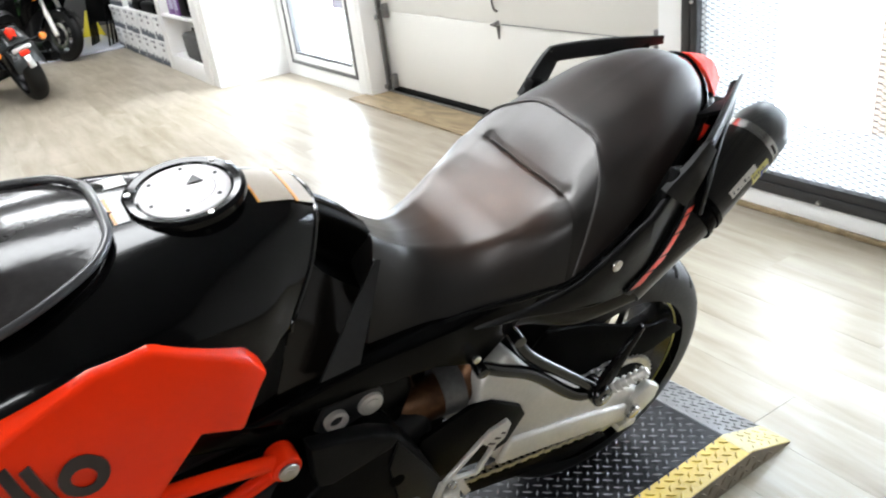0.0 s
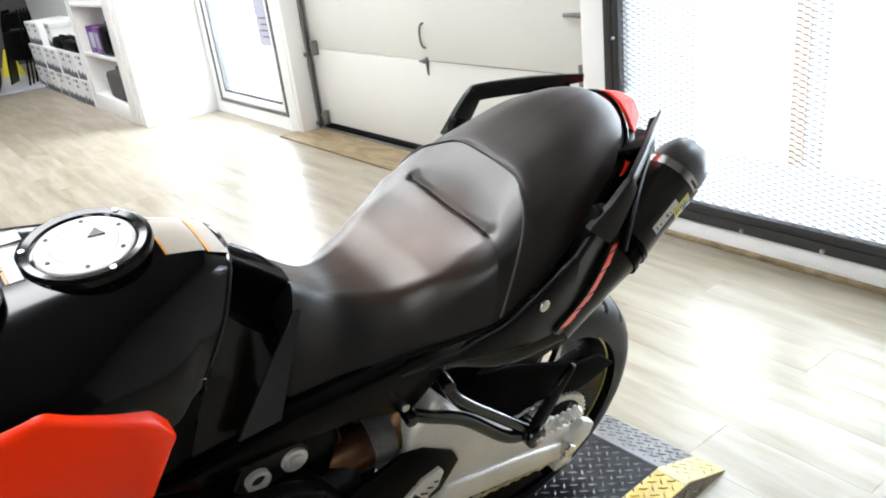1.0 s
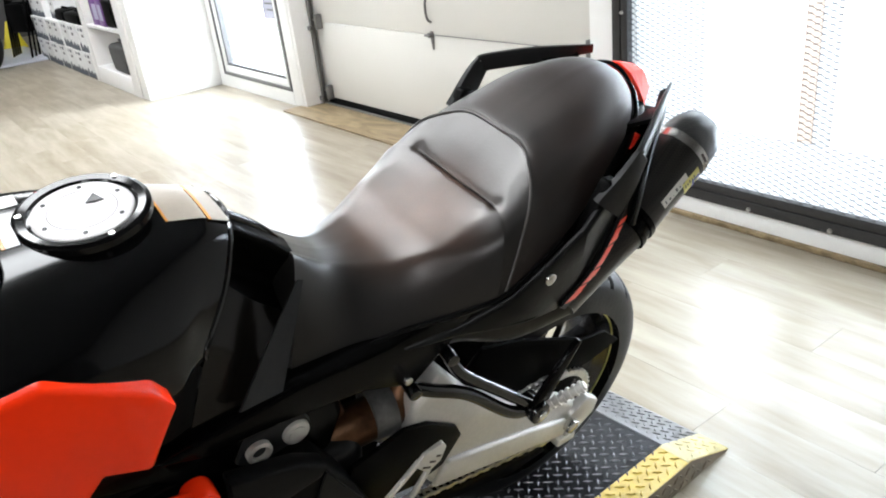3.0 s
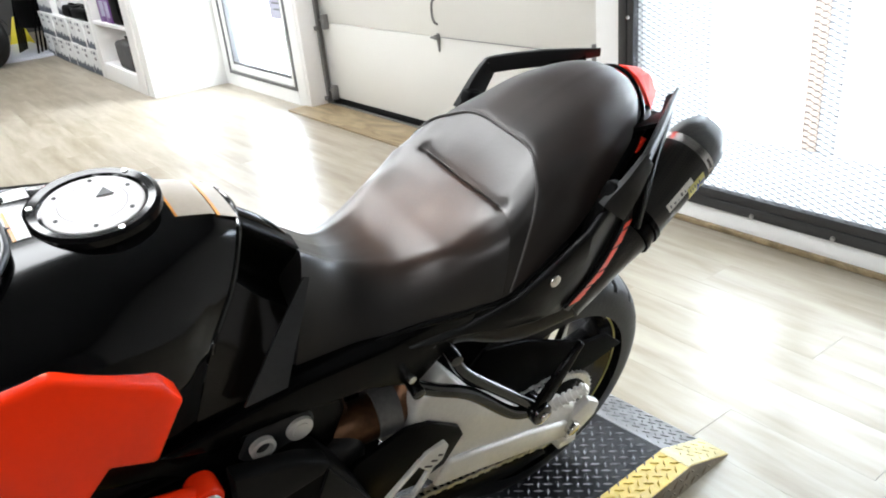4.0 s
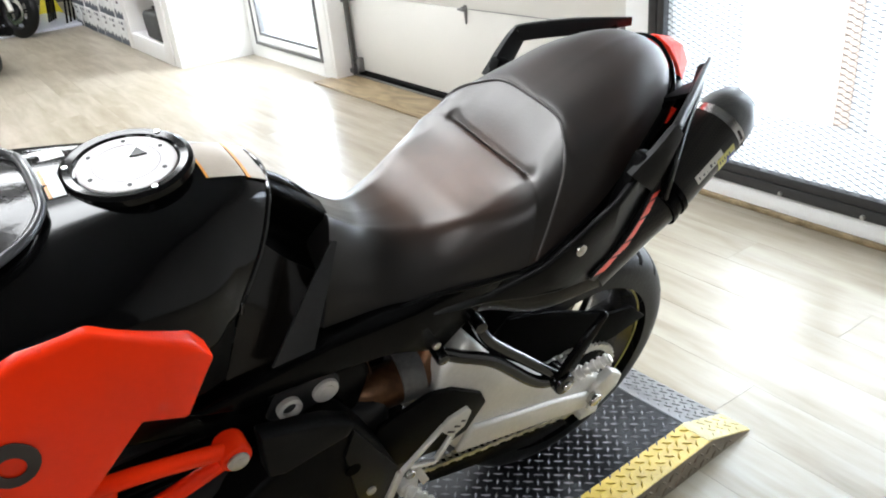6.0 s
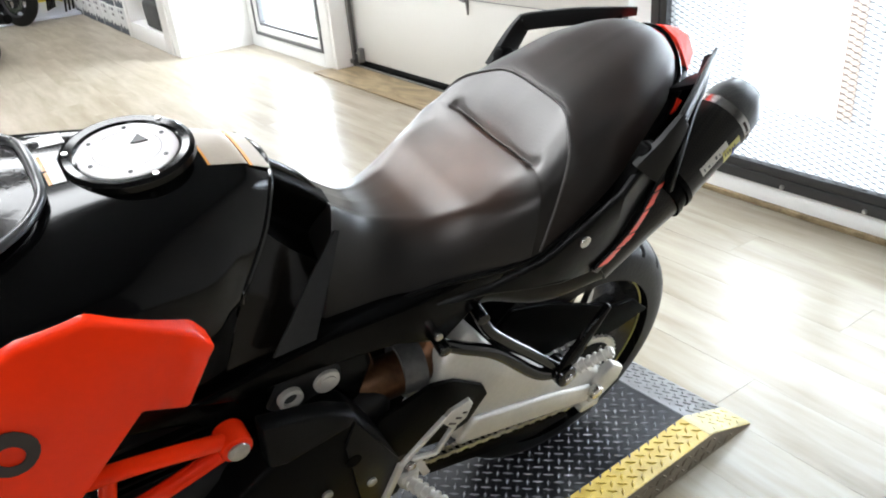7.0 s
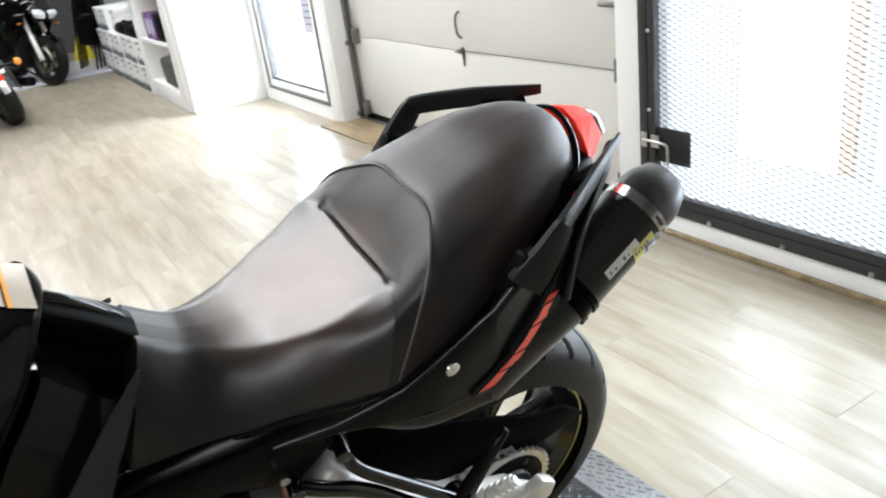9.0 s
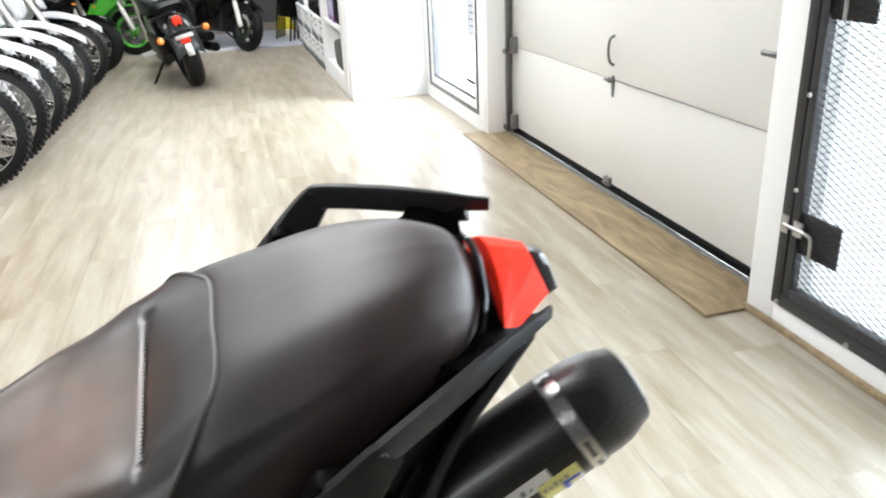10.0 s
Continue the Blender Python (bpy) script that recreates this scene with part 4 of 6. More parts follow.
# orange-red tubular frame member with its end bolt
red_frame = part("frame_tube", joined(tube([(-1.16, -0.178, 0.72), (-1.012, -0.176, 0.703), (-0.926, -0.175, 0.688), (-0.822, -0.172, 0.656)], 0.0115, n=14), rod((-0.816, -0.150, 0.649), (-0.816, -0.188, 0.649), 0.022, n=24, r=0.005)), PAINT_RED, bike, "orange-red painted frame tube")
part("frame_brace", tube([(-1.02, -0.178, 0.605), (-0.926, -0.175, 0.615), (-0.828, -0.172, 0.638)], 0.0115, n=14), PAINT_RED, red_frame)
part("frame_brace", tube([(-0.964, -0.175, 0.696), (-0.972, -0.175, 0.654), (-0.980, -0.175, 0.61)], 0.0105, n=14), PAINT_RED, red_frame)
part("bolt", joined(rod((-0.816, -0.1885, 0.649), (-0.816, -0.193, 0.649), 0.0150, n=24, r=0.002), rod((-0.816, -0.194, 0.649), (-0.816, -0.1925, 0.649), 0.008, n=6)), ZINC, red_frame)
# added sheet that stands in for the dark between frame and swingarm
part("gap_blackout", plate([(-0.80, 0.32), (-0.80, 0.70), (-0.60, 0.72), (-0.41, 0.70), (-0.41, 0.50), (-0.48, 0.36)], -0.052, -0.044, 0.003), PITCH_BLACK, bike, "matt black sheet added to darken the frame gap")

# front end, mostly past the view
front = part("front_wheel", spoke_rim(0.222, 0.09, 5, 0.05, 0.026), RIM_BLACK, bike, "black cast front wheel")
front.matrix_local = pose(-1.43, 0, 0.30)
add_spokes(front, 0.222, 5, RIM_BLACK, 0.05, 0.026)
part("tyre", tyre_bm(0.30, 0.12, 0.216, 240), RUBBER, front)
both("fork_leg", lambda: joined(rod((-1.44, -0.11, 0.30), (-1.30, -0.11, 0.62), 0.028, n=18, r=0.003), rod((-1.30, -0.11, 0.62), (-1.17, -0.11, 0.93), 0.024, n=18)), FRAME_BLACK, bike, "black front fork leg")
part("triple_clamp", box((-1.21, -0.14, 0.90), (-1.12, 0.14, 0.94), 0.012, 3), FRAME_BLACK, bike)

# tank
TANK = [
    [(-0.676, 0, 0.948), (-0.682, 0.034, 0.948), (-0.694, 0.066, 0.940), (-0.722, 0.102, 0.902), (-0.765, 0.138, 0.862), (-0.800, 0.150, 0.750)],
    [(-0.715, 0, 0.968), (-0.720, 0.045, 0.964), (-0.730, 0.082, 0.948), (-0.752, 0.118, 0.906), (-0.785, 0.150, 0.862), (-0.815, 0.155, 0.750)],
    [(-0.79, 0, 0.986), (-0.79, 0.060, 0.978), (-0.795, 0.108, 0.955), (-0.805, 0.150, 0.905), (-0.82, 0.168, 0.850), (-0.84, 0.160, 0.750)],
    [(-0.88, 0, 0.994), (-0.88, 0.070, 0.988), (-0.885, 0.122, 0.970), (-0.89, 0.170, 0.932), (-0.90, 0.188, 0.885), (-0.90, 0.175, 0.770)],
    [(-0.98, 0, 0.992), (-0.98, 0.070, 0.988), (-0.985, 0.130, 0.975), (-0.99, 0.180, 0.945), (-1.00, 0.198, 0.900), (-1.0, 0.185, 0.790)],
    [(-1.10, 0, 0.970), (-1.10, 0.070, 0.966), (-1.10, 0.130, 0.955), (-1.11, 0.175, 0.930), (-1.12, 0.195, 0.890), (-1.12, 0.180, 0.800)],
    [(-1.18, 0, 0.940), (-1.18, 0.060, 0.936), (-1.18, 0.100, 0.925), (-1.18, 0.135, 0.905), (-1.18, 0.150, 0.870), (-1.18, 0.140, 0.800)],
]
SHELL = [q[:5] + [tuple(q[4][i] + 0.14 * (q[5][i] - q[4][i]) for i in range(3))] for q in TANK]
tank = part("fuel_tank", loft(SHELL, 7, 6), PAINT_BLACK, bike, "gloss black fuel tank")
for sgn in (-1, 1):
    part("tank_skirt", loft([[(x, sgn * (y - 0.010), z) for x, y, z in (q[4], q[5])] for q in TANK], 6, 3, mirror=False, caps=False), DULL_BLACK, bike, "dull black skirt under the tank")
# recess between tank and saddle
WELL = [
    [(-0.690, 0, 0.944), (-0.692, 0.024, 0.938), (-0.694, 0.018, 0.905), (-0.698, 0.014, 0.872), (-0.706, 0.050, 0.862)],
    [(-0.655, 0, 0.917), (-0.657, 0.026, 0.909), (-0.660, 0.018, 0.875), (-0.664, 0.014, 0.840), (-0.676, 0.054, 0.829)],
    [(-0.622, 0, 0.888), (-0.622, 0.028, 0.880), (-0.627, 0.020, 0.845), (-0.632, 0.016, 0.812), (-0.646, 0.056, 0.801)],
    [(-0.594, 0, 0.862), (-0.596, 0.030, 0.852), (-0.602, 0.022, 0.820), (-0.608, 0.018, 0.795), (-0.625, 0.060, 0.784)],
]
# dull black here puts the recess's shade into its colour
part("knee_well", loft(WELL, 6, 6), DULL_BLACK, bike, "deep black well behind the tank")
part("ridge_edge", tube([(-0.692, 0, 0.9400), (-0.664, 0, 0.9235), (-0.636, 0, 0.8990), (-0.612, 0, 0.8700), (-0.598, 0, 0.8480)], 0.008, n=12), TUBE_BLACK, bike, "gloss black ridge behind the tank")
STRIP = [
    [(-0.703, 0.050, 0.866), (-0.730, 0.080, 0.842), (-0.765, 0.112, 0.812), (-0.800, 0.138, 0.742)],
    [(-0.676, 0.054, 0.832), (-0.700, 0.080, 0.808), (-0.724, 0.104, 0.784), (-0.750, 0.130, 0.735)],
    [(-0.646, 0.056, 0.803), (-0.666, 0.080, 0.782), (-0.684, 0.100, 0.764), (-0.700, 0.130, 0.733)],
    [(-0.625, 0.060, 0.786), (-0.640, 0.080, 0.770), (-0.655, 0.100, 0.755), (-0.668, 0.130, 0.731)],
]
for sgn in (-1, 1):
    part("knee_strip", loft([[(x, sgn * y, z) for x, y, z in q] for q in STRIP], 6, 6, mirror=False, caps=False), CAVITY_BLACK, bike, "gloss black knee strip")
both("tank_wing", lambda: grid_bm([[(-0.613, -0.072, 0.847), (-0.607, -0.075, 0.846)], [(-0.662, -0.101, 0.812), (-0.633, -0.102, 0.810)], [(-0.708, -0.131, 0.776), (-0.662, -0.130, 0.775)], [(-0.742, -0.150, 0.744), (-0.682, -0.148, 0.744)]], thick=0.006), KNEE_GREY, bike, "scuffed black side wing")
part("tank_lip", tube([(x, -y, z) for x, y, z in SHELL[0][:0:-1]] + [(x, y, z) for x, y, z in SHELL[0]], 0.0034, n=8, step=5), TUBE_BLACK, tank)
# filler cap
cap = part("filler_cap", revolve([(-0.004, 0.070), (0.006, 0.069), (0.010, 0.064), (0.008, 0.056), (0.003, 0.053), (-0.004, 0.05)], 64, "z"), PAINT_BLACK, bike, "gloss black filler ring")
cap.matrix_local = pose(-0.832, 0, 0.9925, 0, -3.0, 0) @ Matrix.Diagonal((1.06, 1.06, 0.75, 1))
part("cap_disc", (revolve([(-0.002, 0.0535), (0.0055, 0.052), (0.0070, 0.049), (0.0070, 0.0)], 64, "z")), CAP_METAL, cap, "brushed alloy cap disc")
for a in (k * 1.0472 + 0.3 for k in range(6)):
    part("disc_screw", rod((0.043 * math.cos(a), 0.043 * math.sin(a), 0.0065), (0.043 * math.cos(a), 0.043 * math.sin(a), 0.0080), 0.0026, n=10), GUNMETAL, cap)
flap = part("keyhole_flap", plate([(0.004, 0.0), (0.020, -0.009), (0.020, 0.009)], -0.0009, 0.0009, 0), GUNMETAL, cap, "dark keyhole flap")
flap.matrix_local = pose(0.002, 0.006, 0.0085, 90, 0, 20)
part("cap_groove", revolve([(0.0072, 0.0345), (0.0075, 0.0347), (0.0075, 0.0353), (0.0072, 0.0355)], 48, "z"), IRON, cap)
for a in (40, 160, 280):
    part("ring_screw", rod((0.0615 * math.cos(radians(a)), 0.0615 * math.sin(radians(a)), 0.008), (0.0615 * math.cos(radians(a)), 0.0615 * math.sin(radians(a)), 0.0112), 0.0034, n=10), ZINC, cap)


def tank_top(x, y):
    """Height of the tank's crown near its centre line."""
    xs = (-1.10, -0.98, -0.88, -0.79, -0.715, -0.676)
    zc = np.interp(x, xs, (0.970, 0.992, 0.994, 0.986, 0.9685, 0.9485))
    ze = np.interp(x, xs, (0.966, 0.988, 0.988, 0.9765, 0.957, 0.941))
    return float(zc + (ze - zc) * (abs(y) / 0.07) ** 2)


def decal(x0, x1, y0, y1, lift=0.0016):
    rows = []
    for i in range(9):
        x = x0 + (x1 - x0) * i / 8
        rows.append([(x, y0 + (y1 - y0) * j / 6, tank_top(x, y0 + (y1 - y0) * j / 6) + lift) for j in range(7)])
    return grid_bm(rows, thick=0.0006)


for x0, x1, y0, y1 in ((-0.754, -0.710, -0.040, 0.046), (-0.704, -0.683, -0.042, 0.046)):
    part("decal", decal(x0, x1, y0, y1), DECAL_TAN, tank, "tan tank stripe")
for x0, x1, y0, y1 in ((-0.9175, -0.9034, -0.026, 0.034), (-0.926, -0.886, 0.056, 0.087)):
    part("decal", decal(x0, x1, y0, y1), DECAL_WHITE, tank, "pale tank stripe")
for x0, x1, y0, y1 in ((-0.7572, -0.7542, -0.040, 0.046), (-0.7080, -0.7042, -0.042, 0.046), (-0.9215, -0.9177, -0.026, 0.034), (-0.9300, -0.9262, 0.056, 0.087)):
    part("decal", decal(x0, x1, y0, y1), DECAL_ORANGE, tank, "thin orange stripe edge")
# air intake cover ahead of the cap
INTAKE = [
    [(-0.937, -0.058, 1.000), (-0.935, -0.02, 1.004), (-0.935, 0.02, 1.004), (-0.937, 0.058, 1.000)],
    [(-0.975, -0.098, 0.996), (-0.975, -0.035, 1.006), (-0.975, 0.035, 1.006), (-0.975, 0.098, 0.996)],
    [(-1.05, -0.130, 0.985), (-1.05, -0.045, 1.005), (-1.05, 0.045, 1.005), (-1.05, 0.130, 0.985)],
    [(-1.12, -0.125, 0.962), (-1.12, -0.04, 0.982), (-1.12, 0.04, 0.982), (-1.12, 0.125, 0.962)],
]
part("intake_cover", loft(INTAKE, 5, 5, mirror=False, caps=False), MESH_GREY, bike, "translucent grey intake cover")
part("intake_rim", joined(tube([(-1.13, -0.128, 0.965), (-1.05, -0.135, 0.987), (-0.970, -0.102, 0.999), (-0.938, -0.064, 1.003), (-0.931, -0.030, 1.007), (-0.931, 0.030, 1.007), (-0.938, 0.064, 1.003), (-0.970, 0.102, 0.999), (-1.05, 0.135, 0.987), (-1.13, 0.128, 0.965)], 0.0055, n=10)), INTAKE_RIM, bike, "raised grey intake rim")

# orange-red side panel with dark lettering shapes
def panel_y(x, z):
    return -0.14 * max(0.0, -0.83 - x) + 0.30 * (max(0.0, z - 0.87)) - 0.12 * max(0.0, 0.83 - z)


SIDE = [(-0.823, 0.852), (-0.840, 0.882), (-0.937, 0.943), (-1.00, 0.944), (-1.09, 0.925), (-1.24, 0.87), (-1.24, 0.64), (-1.09, 0.665), (-1.011, 0.729), (-0.914, 0.812), (-0.866, 0.785)]


side, _ = both("side_panel", lambda: fine_plate(SIDE, -0.196, -0.150, 0.006, panel_y), PAINT_RED, bike, "orange-red lacquered side panel")
for x, z, h in ((-1.110, 0.868, 0.050), (-1.091, 0.868, 0.062), (-1.073, 0.862, 0.056)):
    part("lettering_shape", fine_plate([(x - 0.0135, z + h / 2), (x - 0.0035, z + h / 2 + 0.003), (x + 0.0095, z - h / 2), (x - 0.0005, z - h / 2 - 0.003)], -0.1985, -0.1962, 0.0, panel_y), DECAL_DARK, side, "dark lettering shape")
loop = [(-1.036 + 0.024 * math.cos(a) - 0.006 * math.sin(a), 0.850 + 0.029 * math.sin(a) + 0.004 * math.cos(a)) for a in (k * math.pi / 10 for k in range(21))]
hole = [(-1.037 + 0.012 * math.cos(a) - 0.003 * math.sin(a), 0.848 + 0.015 * math.sin(a)) for a in (k * math.pi / 10 for k in range(21))]
ring_rows = [[(q[0], -0.1990 + panel_y(*q), q[1]) for q in line] for line in (loop, hole)]
part("lettering_shape", grid_bm(ring_rows, thick=0.0012), DECAL_DARK, side, "dark ring-like lettering shape")

# saddle
def half_section(x, crown, w, edge, xe, xb, yb, zb):
    """Half a section of the saddle: dished top, shoulder near w, rounder towards the pillion, and a flat flank down to its hem."""
    full = min(1.0, max(0.0, (x + 0.40) / 0.10))
    top, hem = Vector((x + 0.3 * (xe - x), (0.9 - 0.05 * full) * w, edge - 0.004 * full)), Vector((xb, yb, zb))
    return [(x, 0, crown), (x, 0.55 * w, 0.65 * crown + 0.35 * edge), tuple(top), tuple(top.lerp(hem, 0.30) + Vector((0, 0.006 + 0.011 * full, 0.005 + 0.009 * full))),
            tuple(top.lerp(hem, 0.65) + Vector((0, 0.006 + 0.006 * full, 0.004 + 0.004 * full))), (xb, yb, zb)]


RIDER = [half_section(*q) for q in (
    (-0.601, 0.8620, 0.046, 0.8560, -0.603, -0.654, 0.116, 0.732), (-0.540, 0.8215, 0.051, 0.8160, -0.541, -0.550, 0.120, 0.730),
    (-0.470, 0.8130, 0.080, 0.8095, -0.470, -0.475, 0.135, 0.741), (-0.400, 0.8295, 0.114, 0.8290, -0.402, -0.410, 0.156, 0.749),
    (-0.345, 0.8465, 0.124, 0.8475, -0.352, -0.370, 0.170, 0.758), (-0.304, 0.8610, 0.126, 0.8665, -0.327, -0.350, 0.178, 0.766),
    (-0.297, 0.8635, 0.126, 0.8698, -0.322, -0.347, 0.179, 0.767), (-0.290, 0.8695, 0.125, 0.8735, -0.317, -0.345, 0.179, 0.767),
    (-0.260, 0.8985, 0.119, 0.8930, -0.298, -0.338, 0.180, 0.769), (-0.223, 0.9310, 0.113, 0.9200, -0.272, -0.332, 0.180, 0.771))]
VALLEY = spline(RIDER[6], 12)


def crease_z(y):
    """Height of the stitched valley across the saddle."""
    return float(np.interp(abs(y), [q[1] for q in VALLEY], [q[2] for q in VALLEY])) - 0.0022


def uncapped(bm, front=True):
    """Opens one end of a lofted body, where another body closes it."""
    end = (max if front else min)((f for f in bm.faces if len(f.verts) > 4), key=lambda f: -f.calc_center_median().x)
    bmesh.ops.delete(bm, geom=[end], context="FACES_ONLY")
    return bm


cushion = uncapped(loft(RIDER, 12, 9), False)
for v in cushion.verts:
    # puckers at both ends of the stitching, and a soft hollow along it
    for end in (-0.099, 0.099):
        d2 = (v.co.x + 0.297) ** 2 + (v.co.y - end) ** 2
        v.co.z -= 0.0045 * math.exp(-d2 / 0.008 ** 2)
    v.co.z -= 0.0024 * math.exp(-((v.co.x + 0.297) / 0.0045) ** 2) / (1 + math.exp((abs(v.co.y) - 0.098) / 0.004))
    v.co.z += 0.0004 * noise.noise(Vector((v.co.x * 28, v.co.y * 22, 3.0)))
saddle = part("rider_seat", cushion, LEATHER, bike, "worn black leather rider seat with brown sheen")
PILLION = [
    [(-0.221, 0, 0.933), (-0.223, 0.064, 0.929), (-0.237, 0.116, 0.909), (-0.275, 0.157, 0.842), (-0.330, 0.181, 0.773)],
    [(-0.210, 0, 0.938), (-0.212, 0.064, 0.935), (-0.227, 0.117, 0.912), (-0.265, 0.160, 0.846), (-0.310, 0.180, 0.783)],
    [(-0.165, 0, 0.955), (-0.165, 0.062, 0.952), (-0.170, 0.110, 0.932), (-0.190, 0.149, 0.884), (-0.220, 0.174, 0.825)],
    [(-0.100, 0, 0.9785), (-0.100, 0.058, 0.975), (-0.102, 0.099, 0.957), (-0.110, 0.129, 0.920), (-0.125, 0.148, 0.870)],
    [(-0.035, 0, 0.991), (-0.035, 0.046, 0.987), (-0.036, 0.080, 0.970), (-0.040, 0.102, 0.940), (-0.05, 0.118, 0.900)],
    [(0.010, 0, 0.986), (0.010, 0.034, 0.982), (0.008, 0.062, 0.966), (0.002, 0.081, 0.938), (-0.01, 0.094, 0.905)],
    [(0.028, 0, 0.971), (0.028, 0.028, 0.967), (0.026, 0.050, 0.953), (0.020, 0.066, 0.932), (0.01, 0.080, 0.905)],
]
PILLION = [RIDER[-1]] + [[q[0], q[1], q[2], tuple(spline(q, 2)[5]), q[3], q[4]] for q in PILLION[1:]]
pill = part("pillion_seat", uncapped(loft(PILLION, 6, 9)), LEATHER_FINE, bike, "black leather pillion seat")
seam = [(x, s * y, z + 0.0012) for s in (1,) for x, y, z in RIDER[-1][::-1]]
seam = [(x, -y, z) for x, y, z in seam[:-1]] + seam[::-1]
part("seam_piping", tube(seam, 0.0021, n=8, step=6), PIPING, saddle, "raised seam piping")
part("stitched_crease", joined(tube([(-0.297, -0.099 + 0.022 * k, crease_z(-0.099 + 0.022 * k) - 0.0008) for k in range(10)], 0.0011, n=8, step=3),
                               *[box((-0.2995, -0.092 + 0.0050 * k, crease_z(-0.092 + 0.0050 * k) - 0.0008), (-0.2945, -0.0896 + 0.0050 * k, crease_z(-0.092 + 0.0050 * k) + 0.0010), 0.0005, 1) for k in range(37)]), STITCH, saddle, "stitched crease across the seat")
part("seat_skirt", tube([(-0.654, -0.121, 0.730), (-0.61, -0.121, 0.727), (-0.55, -0.125, 0.729), (-0.475, -0.140, 0.740), (-0.41, -0.160, 0.748), (-0.37, -0.172, 0.756), (-0.332, -0.183, 0.768), (-0.225, -0.177, 0.822)], 0.004, n=8, step=5), SATIN_BLACK, bike, "black seat edge strip")

# tail
TAIL = [
    [(-0.46, 0, 0.78), (-0.46, 0.06, 0.77), (-0.46, 0.100, 0.745), (-0.46, 0.110, 0.71), (-0.46, 0.08, 0.66)],
    [(-0.33, 0, 0.79), (-0.33, 0.09, 0.785), (-0.33, 0.140, 0.765), (-0.33, 0.145, 0.735), (-0.33, 0.10, 0.69)],
    [(-0.20, 0, 0.86), (-0.20, 0.09, 0.85), (-0.20, 0.166, 0.830), (-0.20, 0.160, 0.780), (-0.20, 0.09, 0.74)],
    [(-0.08, 0, 0.92), (-0.08, 0.07, 0.91), (-0.08, 0.132, 0.895), (-0.08, 0.128, 0.850), (-0.08, 0.07, 0.82)],
    [(0.04, 0, 0.948), (0.04, 0.05, 0.936), (0.04, 0.076, 0.922), (0.04, 0.078, 0.900), (0.04, 0.05, 0.88)],
    [(0.096, 0, 0.922), (0.096, 0.020, 0.919), (0.094, 0.032, 0.913), (0.090, 0.036, 0.904), (0.088, 0.02, 0.90)],
]
tail = part("tail_unit", loft(TAIL, 6, 6), DULL_BLACK, bike, "gloss black tail unit")
LIGHT = [
    [(0.049, 0, 0.979), (0.050, 0.029, 0.970), (0.050, 0.053, 0.951), (0.047, 0.0715, 0.934)],
    [(0.066, 0, 0.975), (0.066, 0.024, 0.969), (0.066, 0.048, 0.946), (0.056, 0.066, 0.926)],
    [(0.092, 0, 0.967), (0.094, 0.018, 0.963), (0.109, 0.032, 0.932), (0.072, 0.056, 0.916)],
]


def facets(secs, caps=True):
    rows = [[(x, -y, z) for x, y, z in s[::-1]][:-1] + list(s) for s in secs]
    return grid_bm(rows, caps=caps)


light = part("tail_light", bevel(facets(LIGHT), 0.0012, 2, 12), LENS_RED, bike, "faceted red tail light lens", smooth=False)
part("tail_tip", bevel(facets([[(0.0935, 0, 0.9655), (0.0955, 0.017, 0.9615), (0.1095, 0.0305, 0.931), (0.090, 0.030, 0.918)], [(0.112, 0, 0.959), (0.113, 0.015, 0.956), (0.122, 0.026, 0.931), (0.104, 0.026, 0.918)]]), 0.0015, 2, 12), TUBE_BLACK, light, "gloss black tail tip")
part("seat_lip", tube([(-0.03, -0.106, 0.915), (0.012, -0.084, 0.930), (0.028, -0.060, 0.952), (0.034, -0.028, 0.972), (0.035, 0, 0.978), (0.034, 0.028, 0.972), (0.028, 0.060, 0.952), (0.012, 0.084, 0.930), (-0.03, 0.106, 0.915)], 0.004, n=8), PAINT_BLACK, bike)
both("reflector", lambda: plate([(-0.018, 0.883), (-0.004, 0.907), (0.001, 0.906), (-0.009, 0.888)], -0.112, -0.098, 0.001), LENS_RED, tail, "small red side reflector")


# grab rails
def rail():
    pts = [(-0.158, -0.184, 0.865), (-0.130, -0.189, 0.902), (-0.104, -0.189, 0.936), (-0.092, -0.185, 0.944), (-0.040, -0.158, 0.953), (0.020, -0.124, 0.961), (0.082, -0.090, 0.967)]
    line = [Vector(q) for q in spline(pts, 5)]
    rows = []
    n = len(line)
    for i, q in enumerate(line):
        d = (line[min(i + 1, n - 1)] - line[max(i - 1, 0)]).normalized()
        s = d.cross(Vector((0, 0, 1))).normalized()
        u = s.cross(d)
        k = min(1.0, 0.5 + 2.2 * (n - 1 - i) / n)
        w, h = 0.0062 * k * (1.0 + 0.9 * max(0.0, 1 - i / 12)), 0.0088 * k * (1.0 + 0.9 * max(0.0, 1 - i / 12))
        rows.append([q + s * (w * a) + u * (h * b) for a, b in ((-1, -2.2), (-0.6, -2.5), (0.6, -2.5), (1, -2.2), (1, 0.4), (0.5, 1), (-0.5, 1), (-1, 0.4))])
    return grid_bm(rows, closed=True, caps=True)


def rail_clamp():
    return grid_bm([[(-0.030, -0.092, 0.922), (0.000, -0.134, 0.948)], [(0.000, -0.088, 0.924), (0.018, -0.126, 0.953)], [(0.034, -0.078, 0.918), (0.034, -0.116, 0.952)], [(0.052, -0.070, 0.916), (0.050, -0.106, 0.948)]], thick=0.007)


def rail_foot():
    return plate([(-0.20, 0.80), (-0.165, 0.80), (-0.125, 0.90), (-0.152, 0.905)], -0.188, -0.165, 0.005)


both("grab_rail", rail, RAIL_BLACK, bike, "satin black pillion grab rail")
both("rail_bracket", rail_foot, DULL_BLACK, bike, "black rail bracket")
